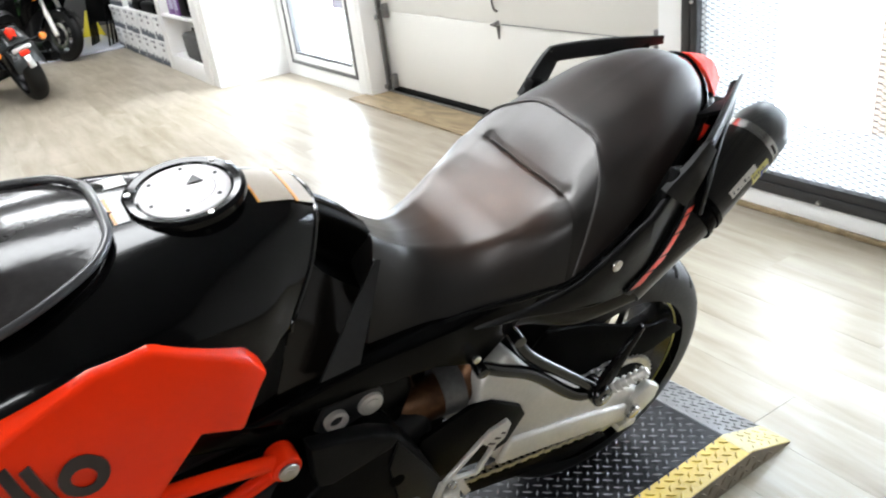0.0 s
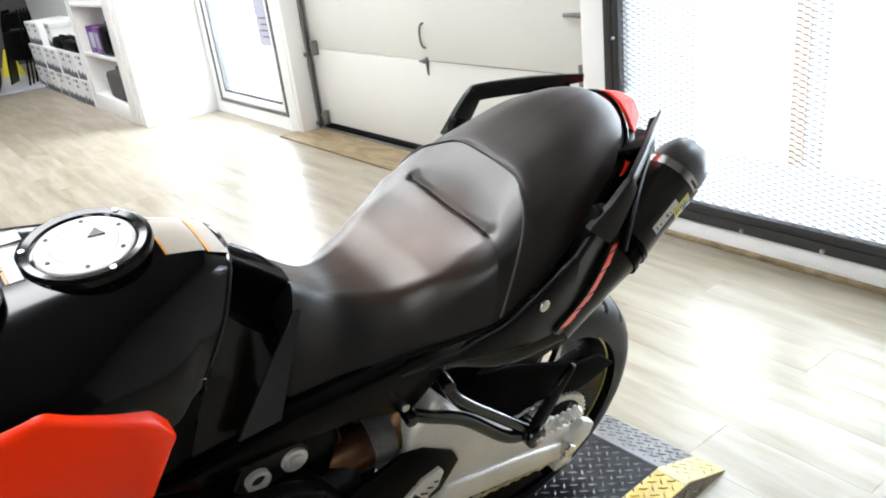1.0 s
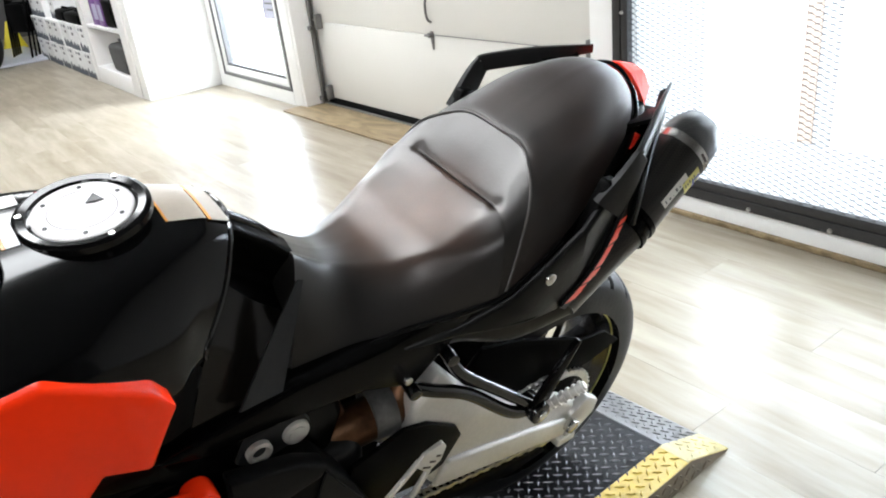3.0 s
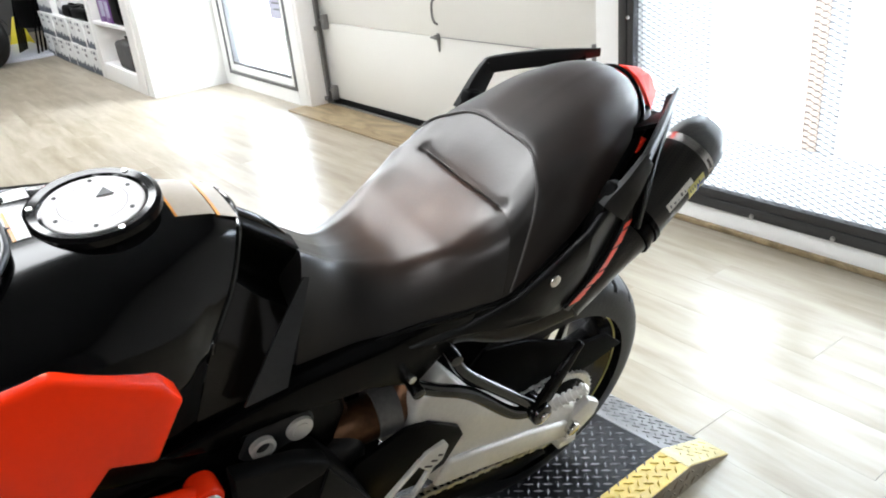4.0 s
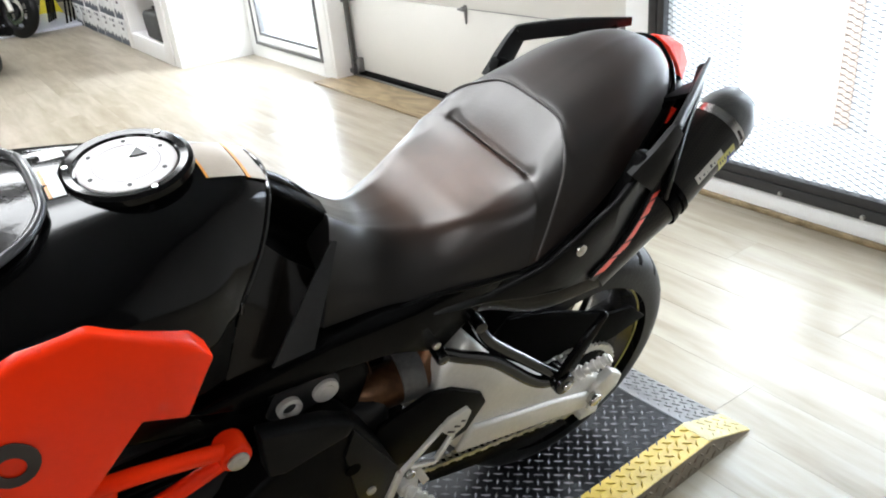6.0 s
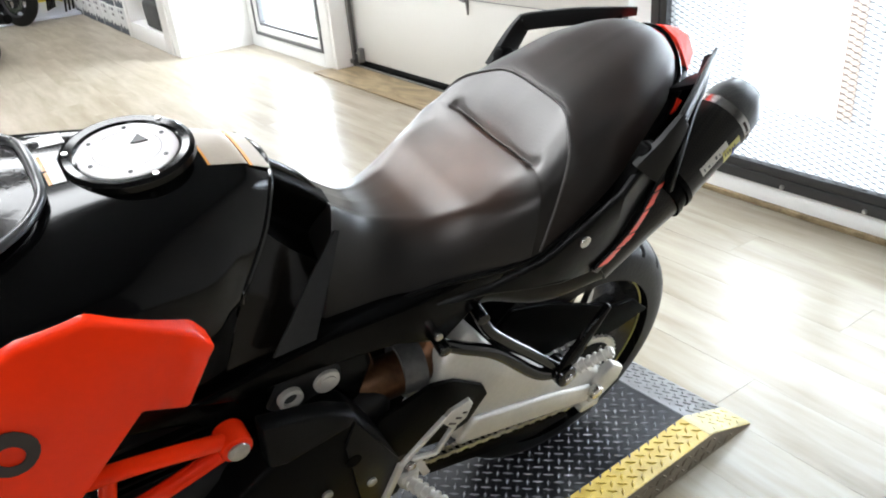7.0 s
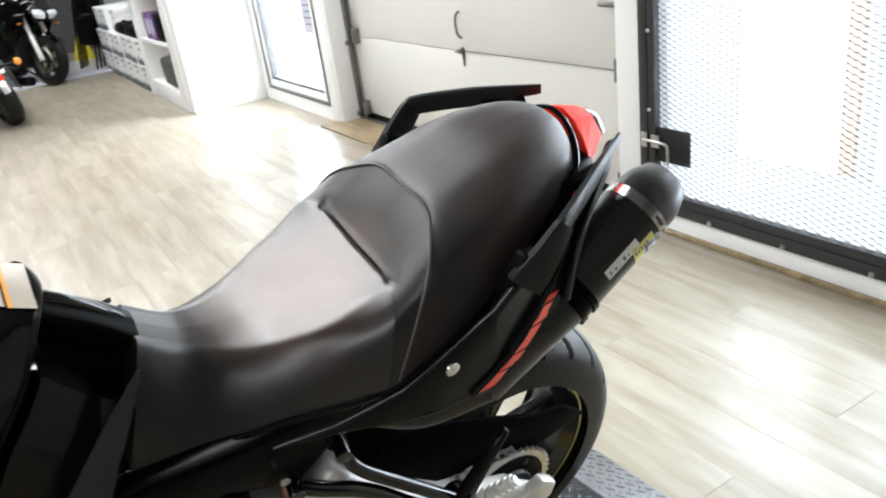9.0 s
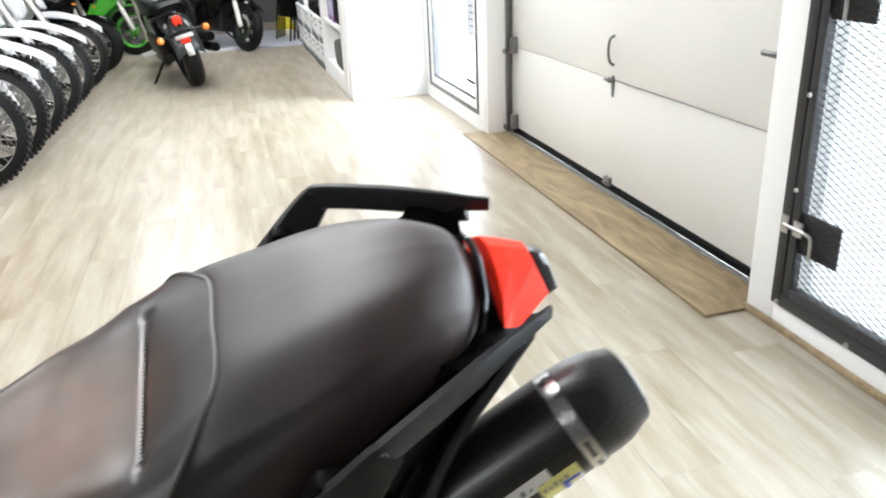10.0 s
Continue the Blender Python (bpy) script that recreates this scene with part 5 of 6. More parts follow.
both("rail_strut", rail_clamp, DULL_BLACK, bike, "black rail strut")

both("tail_strut", lambda: tube([(-0.065, -0.183, 0.795), (-0.052, -0.174, 0.850), (-0.020, -0.152, 0.895), (0.030, -0.122, 0.935), (0.060, -0.100, 0.950)], 0.012, n=10, flat=0.45), SATIN_BLACK, bike, "satin black tail strut")



def infill():
    top = spline([(-0.104, -0.187, 0.930), (-0.040, -0.156, 0.947), (0.020, -0.122, 0.955), (0.075, -0.091, 0.963)], 5)
    low = spline([(-0.075, -0.180, 0.800), (-0.050, -0.168, 0.858), (-0.005, -0.140, 0.905), (0.055, -0.098, 0.948)], 5)
    rows = []
    for a, b in zip(top, low):
        rows.append([tuple(np.array(a) * (1 - k / 5) + np.array(b) * (k / 5) + np.array((0, 0.012 * math.sin(math.pi * k / 5), 0))) for k in range(6)])
    return grid_bm(rows, thick=0.004)


part("rail_web", infill(), DULL_BLACK, bike, "gloss black web under the grab rail")



def tail_side():
    """Panel that closes the gap between the pillion's hem and the web."""
    hem = spline([(-0.140, -0.140, 0.845), (-0.060, -0.112, 0.880), (0.005, -0.078, 0.890), (0.036, -0.066, 0.908)], 5)
    low = spline([(-0.085, -0.178, 0.800), (-0.052, -0.166, 0.852), (-0.007, -0.138, 0.898), (0.052, -0.096, 0.940)], 5)
    return grid_bm([[tuple(np.array(a) * (1 - k / 4) + np.array(b) * (k / 4) - np.array((0, 0, 0.010 * math.sin(math.pi * k / 4)))) for k in range(5)] for a, b in zip(hem, low)], thick=0.004)


part("tail_side_panel", tail_side(), PAINT_BLACK, bike, "gloss black tail side panel")

# side panel under the saddle, with red lettering shapes
def tail_panel():
    return fine_plate([(-0.50, 0.726), (-0.42, 0.738), (-0.335, 0.770), (-0.225, 0.835), (-0.150, 0.872), (-0.085, 0.900), (-0.055, 0.880), (-0.085, 0.830), (-0.165, 0.760), (-0.236, 0.708), (-0.30, 0.712), (-0.42, 0.728)], -0.205, -0.190, 0.005,
                      lambda x, z: 0.30 * max(0.0, x + 0.20) + 0.22 * max(0.0, -0.32 - x), 6)


tp = part("tail_panel", tail_panel(), SATIN_BLACK, bike, "satin black tail side panel")
part("tail_panel", moved(mirrored(tail_panel()), 0, -0.035, -0.03), SATIN_BLACK, bike, "satin black tail side panel")
part("panel_edge", tube([(-0.236, -0.207, 0.716), (-0.165, -0.203, 0.770), (-0.10, -0.182, 0.830), (-0.062, -0.166, 0.882)], 0.004, n=8), SATIN_BLACK, tp)
part("screw", joined(rod((-0.271, -0.204, 0.787), (-0.271, -0.2105, 0.787), 0.0105, n=20, r=0.002), rod((-0.271, -0.211, 0.787), (-0.271, -0.2100, 0.787), 0.005, n=6)), STEEL, tp, "bright round panel screw")
FOLD = spline([(-0.236, -0.206, 0.712), (-0.165, -0.202, 0.764), (-0.10, -0.183, 0.824), (-0.062, -0.167, 0.878)], 12)


def fold_strip(f0, f1, d0, d1, lift, slant=0.0, t=0.003):
    """A piece of the facet below the panel's fold; f runs along it, d across it."""
    rows = []
    for i in range(9):
        row = []
        for d in (d0, d1):
            f = (f0 + (f1 - f0) * i / 8 + slant * (d - d0)) * (len(FOLD) - 1)
            k = min(int(f), len(FOLD) - 2)
            q = FOLD[k] + (FOLD[k + 1] - FOLD[k]) * (f - k)
            row.append((q[0] + 0.80 * d, q[1] - lift + 0.15 * d, q[2] - 0.62 * d))
        rows.append(row)
    return grid_bm(rows, thick=t)


part("lower_facet", fold_strip(0.0, 1.0, 0.0, 0.026, 0.0), SATIN_BLACK, tp)
for k, (f0, w) in enumerate(((0.03, 0.066), (0.108, 0.062), (0.184, 0.030), (0.226, 0.066), (0.305, 0.066), (0.384, 0.070), (0.466, 0.030), (0.506, 0.075), (0.593, 0.045))):
    part("lettering_shape", fold_strip(f0, f0 + w, 0.003 + 0.002 * (k % 2), 0.021 + 0.003 * (k % 3 == 0), 0.0016, 2.8 - 0.5 * (k % 2), 0.0008), DECAL_RED, tp, "red lettering shape")

# muffler
A, B, E = Vector((-0.190, -0.160, 0.672)), Vector((0.112, -0.126, 0.855)), Vector((0.165, -0.117, 0.875))


def along(a, b, prof, n=48):
    bm = revolve(prof, n, "z")
    bm.transform(Matrix.Translation(a) @ (b - a).to_track_quat("Z", "Y").to_matrix().to_4x4())
    return bm


L = (B - A).length
muf = part("muffler", along(A, B, [(0.0, 0.0), (0.0, 0.036), (0.10, 0.043), (0.16, 0.049), (0.20, 0.052), (L, 0.052), (L, 0.0)]), CARBON, bike, "carbon fibre muffler can")
LE = (E - B).length
part("end_cap", along(B, E, [(-0.014, 0.048), (-0.012, 0.0512), (0.016, 0.0508), (0.030, 0.0490), (LE - 0.010, 0.0425), (LE - 0.002, 0.0400), (LE, 0.0370), (LE - 0.004, 0.0270), (LE * 0.4, 0.025), (LE * 0.4, 0.0)]), CARBON, muf, "tapered carbon end cap")
part("muffler_band", along(A + (B - A) * ((L - 0.018) / L), B, [(0.0, 0.0522), (0.0, 0.0532), (0.016, 0.0532), (0.016, 0.0522), (0.0, 0.0522)]), STEEL, muf, "bright steel band with slots")
part("muffler_strap", along(A + (B - A) * (0.165 / L), B, [(0.0, 0.0490), (0.0, 0.0545), (0.010, 0.0545), (0.010, 0.052), (0.024, 0.052), (0.024, 0.0550), (0.034, 0.0550), (0.034, 0.052)]), FRAME_BLACK, muf, "black muffler strap")
part("link_pipe", tube([(-0.42, -0.06, 0.62), (-0.34, -0.08, 0.635), (-0.27, -0.13, 0.645), (-0.18, -0.160, 0.678)], 0.030, n=20, r1=0.035), DARK_PIPE, bike, "dark coated link pipe")


def sticker(s0, s1, a0, a1, lift=0.0007, R=0.052):
    bm_rows = []
    q = (B - A).to_track_quat("Z", "Y").to_matrix()
    d = (B - A).normalized()
    # angles start at the outer left side of the can
    left = Vector((0, -1, 0))
    left = (left - d * left.dot(d)).normalized()
    up = d.cross(left)
    for i in range(7):
        s = s0 + (s1 - s0) * i / 6
        bm_rows.append([A + d * s + left * ((R + lift) * math.cos(radians(a))) + up * ((R + lift) * math.sin(radians(a))) for a in [a0 + (a1 - a0) * j / 8 for j in range(9)]])
    return grid_bm(bm_rows, thick=0.0003)


# dark strips laid on the band paint the shade of its slots
for a0 in (-26, 8, 42):
    part("band_slot", sticker(L - 0.0125, L - 0.0075, a0, a0 + 22, 0.0016), DECAL_DARK, muf, "dark strip in place of a slot in the band")
part("sticker", sticker(0.232, 0.300, -27, -9), DECAL_WHITE, muf, "white maker's sticker")
part("sticker_patch", sticker(0.282, 0.326, -14, 16, 0.0013), DECAL_YELLOW, muf, "pale yellow sticker patch")
part("sticker_patch", sticker(0.304, 0.309, 0, 24, 0.0018), DECAL_BLUE, muf, "blue sticker stroke")
part("sticker_patch", sticker(0.309, 0.324, 2, 7, 0.0018), DECAL_BLUE, muf, "blue sticker stroke")
part("sticker_patch", sticker(0.320, 0.325, 0, 24, 0.0018), DECAL_WHITE, muf, "white sticker stroke")
for k in range(6):
    part("lettering_shape", sticker(0.238 + 0.0095 * k, 0.2405 + 0.0095 * k + 0.002 * (k % 2), -21 + 3 * (k % 3), -14, 0.0014), GREY_STRIP, muf)
for k in range(5):
    part("lettering_shape", sticker(0.286 + 0.006 * k, 0.2885 + 0.006 * k, -8 + 2 * (k % 2), 0, 0.0021), GREY_STRIP, muf)


# ---- other motorcycles; their own frames: x forward, foot of one wheel at the origin ----
def plain_tyre(R, w, rim_r, n=64):
    prof = [(-w / 2 + w * k / 14, rim_r + (R - rim_r) * max(0.0, 1 - abs(2 * k / 14 - 1) ** 2.6) ** 0.5) for k in range(15)]
    return revolve(prof, n)


def knobs(R, w, n=52):
    """Tread blocks standing on an off-road tyre."""
    vs, fs = [], []
    for k in range(n):
        for row, (y, dr) in enumerate(((-0.36, -0.012), (0.0, 0.0), (0.36, -0.012))):
            a = 2 * math.pi * (k + (0.5 if row == 1 else 0)) / n
            da, hy, h = 0.30 * 2 * math.pi / n, w * 0.15, 0.009
            i = len(vs)
            for rr, sh in ((R - 0.006 + dr, 1.0), (R + h + dr, 0.85)):
                for sa, sy in ((-1, -1), (1, -1), (1, 1), (-1, 1)):
                    aa = a + sa * da * sh
                    vs.append((rr * math.cos(aa), y * w + sy * hy * sh, rr * math.sin(aa)))
            fs += [(i + 4, i + 5, i + 6, i + 7)] + [(i + q, i + (q + 1) % 4, i + 4 + (q + 1) % 4, i + 4 + q) for q in range(4)]
    me = bpy.data.meshes.new("tread_block")
    me.from_pydata(vs, [], fs)
    me.materials.append(RUBBER)
    return me


def wire_spokes(R, w, n=32):
    bits = []
    for k in range(n):
        a = 2 * math.pi * k / n
        b = a + (0.42 if k % 4 < 2 else -0.42)
        s = 1 if k % 2 else -1
        bits.append(rod((0.032 * math.cos(b), s * w * 0.35, 0.032 * math.sin(b)), (R * math.cos(a), s * 0.006, R * math.sin(a)), 0.0034, n=5))
    return joined(*bits)


def dirt_wheel(parent, name, x, R, w):
    rim = part(name, revolve([(-0.024, R - 0.076), (-0.024, R - 0.090), (0.024, R - 0.090), (0.024, R - 0.076), (-0.024, R - 0.076)], 56), ALLOY, parent, "bare alloy spoked rim")
    rim.matrix_local = pose(x, 0, R)
    part("tyre", plain_tyre(R - 0.012, w, R - 0.084), RUBBER, rim, "black knobbly tyre")
    kb = tagged(new("tread_block", knobs(R - 0.012, w)), kind="stuff")
    kb.parent = rim
    tagged(part("spoke", wire_spokes(R - 0.086, 0.09), STEEL, rim, "bright wire spokes"), kind="stuff")
    part("hub", joined(rod((0, -0.045, 0), (0, 0.045, 0), 0.034, n=20, r=0.004), rod((0, -0.05, 0), (0, -0.042, 0), 0.048, n=20), rod((0, 0.042, 0), (0, 0.05, 0), 0.048, n=20)), IRON, rim)
    part("brake_disc", revolve([(-0.058, 0.115), (-0.058, 0.075), (-0.062, 0.075), (-0.062, 0.115), (-0.058, 0.115)], 40), IRON, rim)
    return rim


def dirt_bike(m, label, fender, reach=1.0):
    b = thing("dirt_bike", m, label, "dirt bike", "parked dirt bikes")
    dirt_wheel(b, "front_wheel", 0.0, 0.350, 0.100)
    dirt_wheel(b, "rear_wheel", -1.46, 0.335, 0.115)
    for s in (-1, 1):
        part("fork_leg", joined(rod((0.0, s * 0.095, 0.33), (-0.17, s * 0.095, 0.68), 0.027, n=14, r=0.003), rod((-0.17, s * 0.095, 0.68), (-0.34, s * 0.095, 1.03), 0.024, n=14)), ALLOY, b, "alloy fork leg")
        part("fork_guard", plate([(-0.02, 0.30), (0.04, 0.32), (-0.11, 0.66), (-0.17, 0.63)], s * 0.095 - 0.030, s * 0.095 + 0.030, 0.014, 3), FENDER_WHITE, b, "white plastic fork guard")
        part("shroud", plate([(-0.33, 0.95), (-0.30, 0.82), (-0.42, 0.66), (-0.66, 0.76), (-0.74, 0.90), (-0.55, 0.97)], s * 0.14 - 0.018, s * 0.14 + 0.018, 0.012, 2), fender, b, "plastic radiator shroud")
        part("side_cover", plate([(-0.95, 0.84), (-0.92, 0.64), (-1.10, 0.62), (-1.32, 0.78), (-1.25, 0.88)], s * 0.10 - 0.012, s * 0.10 + 0.012, 0.010, 2), fender, b)
        part("frame_tube", tube([(-0.38, s * 0.05, 0.88), (-0.46, s * 0.08, 0.55), (-0.55, s * 0.09, 0.30), (-0.90, s * 0.09, 0.30), (-0.98, s * 0.09, 0.50), (-0.92, s * 0.08, 0.75), (-0.42, s * 0.05, 0.90)], 0.016, n=8, step=4), FRAME_BLACK, b)
        part("swingarm", tube([(-0.95, s * 0.09, 0.42), (-1.2, s * 0.10, 0.37), (-1.47, s * 0.10, 0.335)], 0.026, n=10, step=3), ALLOY, b)
    fp = []
    for i, (x, z, w) in enumerate(((0.42, 0.630, 0.045), (0.30, 0.695, 0.075), (0.10, 0.765, 0.100), (-0.08, 0.805, 0.105), (-0.24, 0.815, 0.085))):
        x = x * reach if x > 0 else x
        fp.append([(x, -w, z - 0.052), (x, -w * 0.8, z), (x, 0, z + 0.012), (x, w * 0.8, z), (x, w, z - 0.052)])
    cols = [spline([r[j] for r in fp], 5) for j in range(5)]
    part("front_fender", grid_bm([[c[i] for c in cols] for i in range(len(cols[0]))], thick=0.005), fender, b, "long plastic front fender")
    part("number_plate", plate([(-0.20, 0.84), (-0.16, 0.86), (-0.24, 1.10), (-0.30, 1.10)], -0.095, 0.095, 0.012, 2), FENDER_WHITE, b, "front number plate board")
    part("tank", box((-0.72, -0.10, 0.78), (-0.36, 0.10, 1.0), 0.05, 4), DULL_BLACK, b)
    part("seat", loft([[(-0.52, 0, 1.02), (-0.52, 0.05, 1.01), (-0.52, 0.075, 0.95)], [(-0.80, 0, 0.965), (-0.80, 0.06, 0.96), (-0.80, 0.085, 0.90)], [(-1.10, 0, 0.96), (-1.10, 0.07, 0.95), (-1.10, 0.09, 0.89)], [(-1.32, 0, 0.99), (-1.32, 0.06, 0.98), (-1.32, 0.07, 0.93)]], 5, 4), DULL_BLACK, b, "long black bench seat")
    part("rear_fender", loft([[(-1.20, 0, 0.92), (-1.20, 0.07, 0.91), (-1.20, 0.09, 0.87)], [(-1.50, 0, 0.98), (-1.50, 0.07, 0.97), (-1.50, 0.09, 0.94)], [(-1.82, 0, 1.0), (-1.82, 0.04, 0.99), (-1.82, 0.05, 0.98)]], 4, 4), fender, b)
    part("engine", joined(box((-0.88, -0.11, 0.31), (-0.56, 0.11, 0.55), 0.03, 2), box((-0.72, -0.08, 0.54), (-0.56, 0.08, 0.72), 0.012)), GUNMETAL, b)
    part("handlebar", tube([(-0.50, -0.40, 1.12), (-0.42, -0.25, 1.16), (-0.36, -0.10, 1.10), (-0.36, 0.10, 1.10), (-0.42, 0.25, 1.16), (-0.50, 0.40, 1.12)], 0.013, n=10), DULL_BLACK, b)
    part("side_stand", rod((-0.88, 0.10, 0.32), (-0.80, 0.24, 0.04), 0.011, n=8), ALLOY, b)
    return b


# six off-road bikes in a row, their front wheels turned to the aisle
SMALL = Matrix.Scale(0.93, 4)
DIRT = ((-0.64, 5.13, 3), (-0.625, 5.64, 1), (-0.615, 6.20, 4), (-0.60, 6.86, 0), (-0.59, 7.52, 3), (-0.57, 8.42, 1))
first = dirt_bike(pose(DIRT[0][0], DIRT[0][1], 0, -9, 0, DIRT[0][2]) @ SMALL, "off-road bike with red shrouds and a red front fender", PAINT_RED, 0.35)
second = dirt_bike(pose(DIRT[1][0], DIRT[1][1], 0, -9, 0, DIRT[1][2]) @ SMALL, "white off-road bike with knobbly tyres in a row", FENDER_WHITE, 0.78)
for x, y, a in DIRT[2:]:
    copy_thing(second, pose(x, y, 0, -9, 0, a))


def road_wheel(parent, name, x, R, w, rim_m, spokes=6, disc=True):
    rim = part(name, spoke_rim(R - 0.085, w * 0.75, spokes, 0.045, 0.022), rim_m, parent, "cast wheel")
    rim.matrix_local = pose(x, 0, R)
    add_spokes(rim, R - 0.085, spokes, rim_m, 0.045, 0.022)
    part("tyre", plain_tyre(R, w, R - 0.092), RUBBER, rim, "black road tyre")
    if disc:
        for s in (-1, 1):
            part("brake_disc", revolve([(s * (w * 0.42), 0.15), (s * (w * 0.42), 0.10), (s * (w * 0.42 + 0.005), 0.10), (s * (w * 0.42 + 0.005), 0.15), (s * (w * 0.42), 0.15)], 40), STEEL, rim)
    return rim


def cruiser(m):
    """Rear wheel at the origin."""
    b = thing("cruiser_motorcycle", m, "charcoal cruiser motorcycle seen from its rear fender", "motorcycle")
    road_wheel(b, "rear_wheel", 0.0, 0.325, 0.175, RIM_BLACK, 5, False)
    road_wheel(b, "front_wheel", 1.66, 0.325, 0.13, RIM_BLACK, 5)
    rows = []
    for i in range(25):
        a = radians(174 - 106 * i / 24)
        rr, w = 0.352, 0.132
        rows.append([(rr * math.cos(a) * (1 - 0.05 * abs(s) ** 4), w * s, 0.335 + (rr + 0.02) * math.sin(a) - 0.055 * abs(s) ** 3) for s in [k / 6 - 1 for k in range(13)]])
    fen = part("rear_fender", grid_bm(rows, thick=0.005), SMOKE_GREY, b, "charcoal metallic rear fender")
    part("fender_tip", plate([(-0.352, 0.46), (-0.374, 0.41), (-0.378, 0.345), (-0.364, 0.345), (-0.347, 0.41)], -0.030, 0.030, 0.006, 2), ZINC, b, "bright fender tip")
    part("tail_light", moved(loft([[(0, 0, 0.05), (0, 0.035, 0.04), (0, 0.045, 0.0), (0, 0.03, -0.045)], [(-0.035, 0, 0.045), (-0.035, 0.028, 0.035), (-0.035, 0.035, 0.0), (-0.035, 0.022, -0.04)], [(-0.05, 0, 0.02), (-0.05, 0.012, 0.015), (-0.05, 0.015, 0.0), (-0.05, 0.01, -0.02)]], 4, 4), -0.255, 0, 0.655), LENS_RED, b, "red tail light")
    part("tail_bezel", moved(box((-0.02, -0.06, -0.06), (0.02, 0.06, 0.055), 0.012, 3), -0.245, 0, 0.655), SMOKE_GREY, b)
    part("lower_light", box((-0.362, -0.042, 0.462), (-0.335, 0.042, 0.500), 0.008, 2), LENS_RED, b, "red lower reflector")
    part("plate_bracket", box((-0.340, -0.085, 0.50), (-0.32, 0.085, 0.54), 0.010, 2), ZINC, b, "dull chrome plate holder")
    bar = part("signal_bar", tube([(-0.30, -0.20, 0.545), (-0.29, 0.0, 0.56), (-0.30, 0.20, 0.545)], 0.010, n=8), FRAME_BLACK, b)
    for s in (-1, 1):
        sg = part("turn_signal", moved(rod((0.03, 0, 0), (-0.03, 0, 0), 0.034, n=20, r=0.008), -0.31, s * 0.215, 0.545), DULL_BLACK, b)
        part("lens", moved(revolve([(-0.030, 0.0), (-0.027, 0.020), (-0.016, 0.031), (0.0, 0.033)], 24, "z"), -0.335, s * 0.215, 0.545, 0, 90, 0), LENS_AMBER, sg, "amber turn signal lens")
        part("shock", joined(rod((-0.02, s * 0.15, 0.36), (0.14, s * 0.16, 0.66), 0.026, n=12), *[rod((-0.01 + 0.014 * k, s * 0.151, 0.38 + 0.026 * k), (-0.006 + 0.014 * k, s * 0.151, 0.388 + 0.026 * k), 0.034, n=12) for k in range(9)]), FRAME_BLACK, b)
        part("mirror", joined(tube([(1.02, s * 0.34, 1.02), (1.02, s * 0.40, 1.12), (1.0, s * 0.42, 1.20)], 0.007, n=8, step=3), moved(rod((0.012, 0, 0), (-0.012, 0, 0), 0.06, n=20, r=0.006), 1.0, s * 0.43, 1.23)), CHROME, b)
        part("fork_leg", joined(rod((1.66, s * 0.11, 0.325), (1.42, s * 0.11, 0.85), 0.028, n=12)), CHROME, b)
    for k, z in enumerate((0.30, 0.40)):
        part("exhaust_pipe", tube([(0.95, -0.20, 0.30), (0.5, -0.24, z), (0.1, -0.25, z), (-0.20 + 0.06 * k, -0.26, z + 0.02)], 0.042, n=14), DULL_BLACK, b, "black exhaust pipe")
    part("seat", loft([[(-0.16, 0, 0.80), (-0.16, 0.10, 0.79), (-0.16, 0.14, 0.74)], [(0.05, 0, 0.82), (0.05, 0.13, 0.81), (0.05, 0.17, 0.74)], [(0.35, 0, 0.76), (0.35, 0.15, 0.75), (0.35, 0.18, 0.68)], [(0.55, 0, 0.74), (0.55, 0.12, 0.73), (0.55, 0.14, 0.66)]], 5, 4), DULL_BLACK, b, "black padded seat")
    part("tank", loft([[(0.50, 0, 0.80), (0.50, 0.08, 0.79), (0.50, 0.10, 0.68)], [(0.75, 0, 0.90), (0.75, 0.14, 0.87), (0.75, 0.16, 0.70)], [(1.05, 0, 0.92), (1.05, 0.13, 0.89), (1.05, 0.14, 0.74)], [(1.18, 0, 0.90), (1.18, 0.06, 0.88), (1.18, 0.07, 0.78)]], 5, 4), SMOKE_GREY, b)
    eng = part("engine", joined(box((0.45, -0.17, 0.20), (1.05, 0.17, 0.50), 0.04, 3), box((0.58, -0.12, 0.49), (0.95, 0.12, 0.65), 0.01)), GUNMETAL, b)
    for k in range(8):
        part("fin", box((0.55, -0.14, 0.50 + 0.02 * k), (0.98, 0.14, 0.51 + 0.02 * k), 0.003, 1), ZINC, eng)
    part("handlebar", tube([(0.85, -0.42, 0.98), (0.98, -0.30, 1.04), (1.20, -0.08, 0.98), (1.20, 0.08, 0.98), (0.98, 0.30, 1.04), (0.85, 0.42, 0.98)], 0.013, n=10), CHROME, b)
    part("headlight", moved(rod((0.08, 0, 0), (-0.08, 0, 0), 0.085, 0.05, n=20, r=0.01), 1.42, 0, 0.88), CHROME, b)
    part("side_stand", joined(rod((0.55, 0.15, 0.24), (0.42, 0.34, 0.075), 0.012, n=8), rod((0.42, 0.34, 0.075), (0.34, 0.36, 0.062), 0.012, n=8)), FRAME_BLACK, b)
    part("footboard", box((0.80, 0.17, 0.28), (1.05, 0.30, 0.30), 0.008, 2), ALLOY, b)
    return b


cruiser(pose(0.55, 8.22, 0, -13, 0, 102))


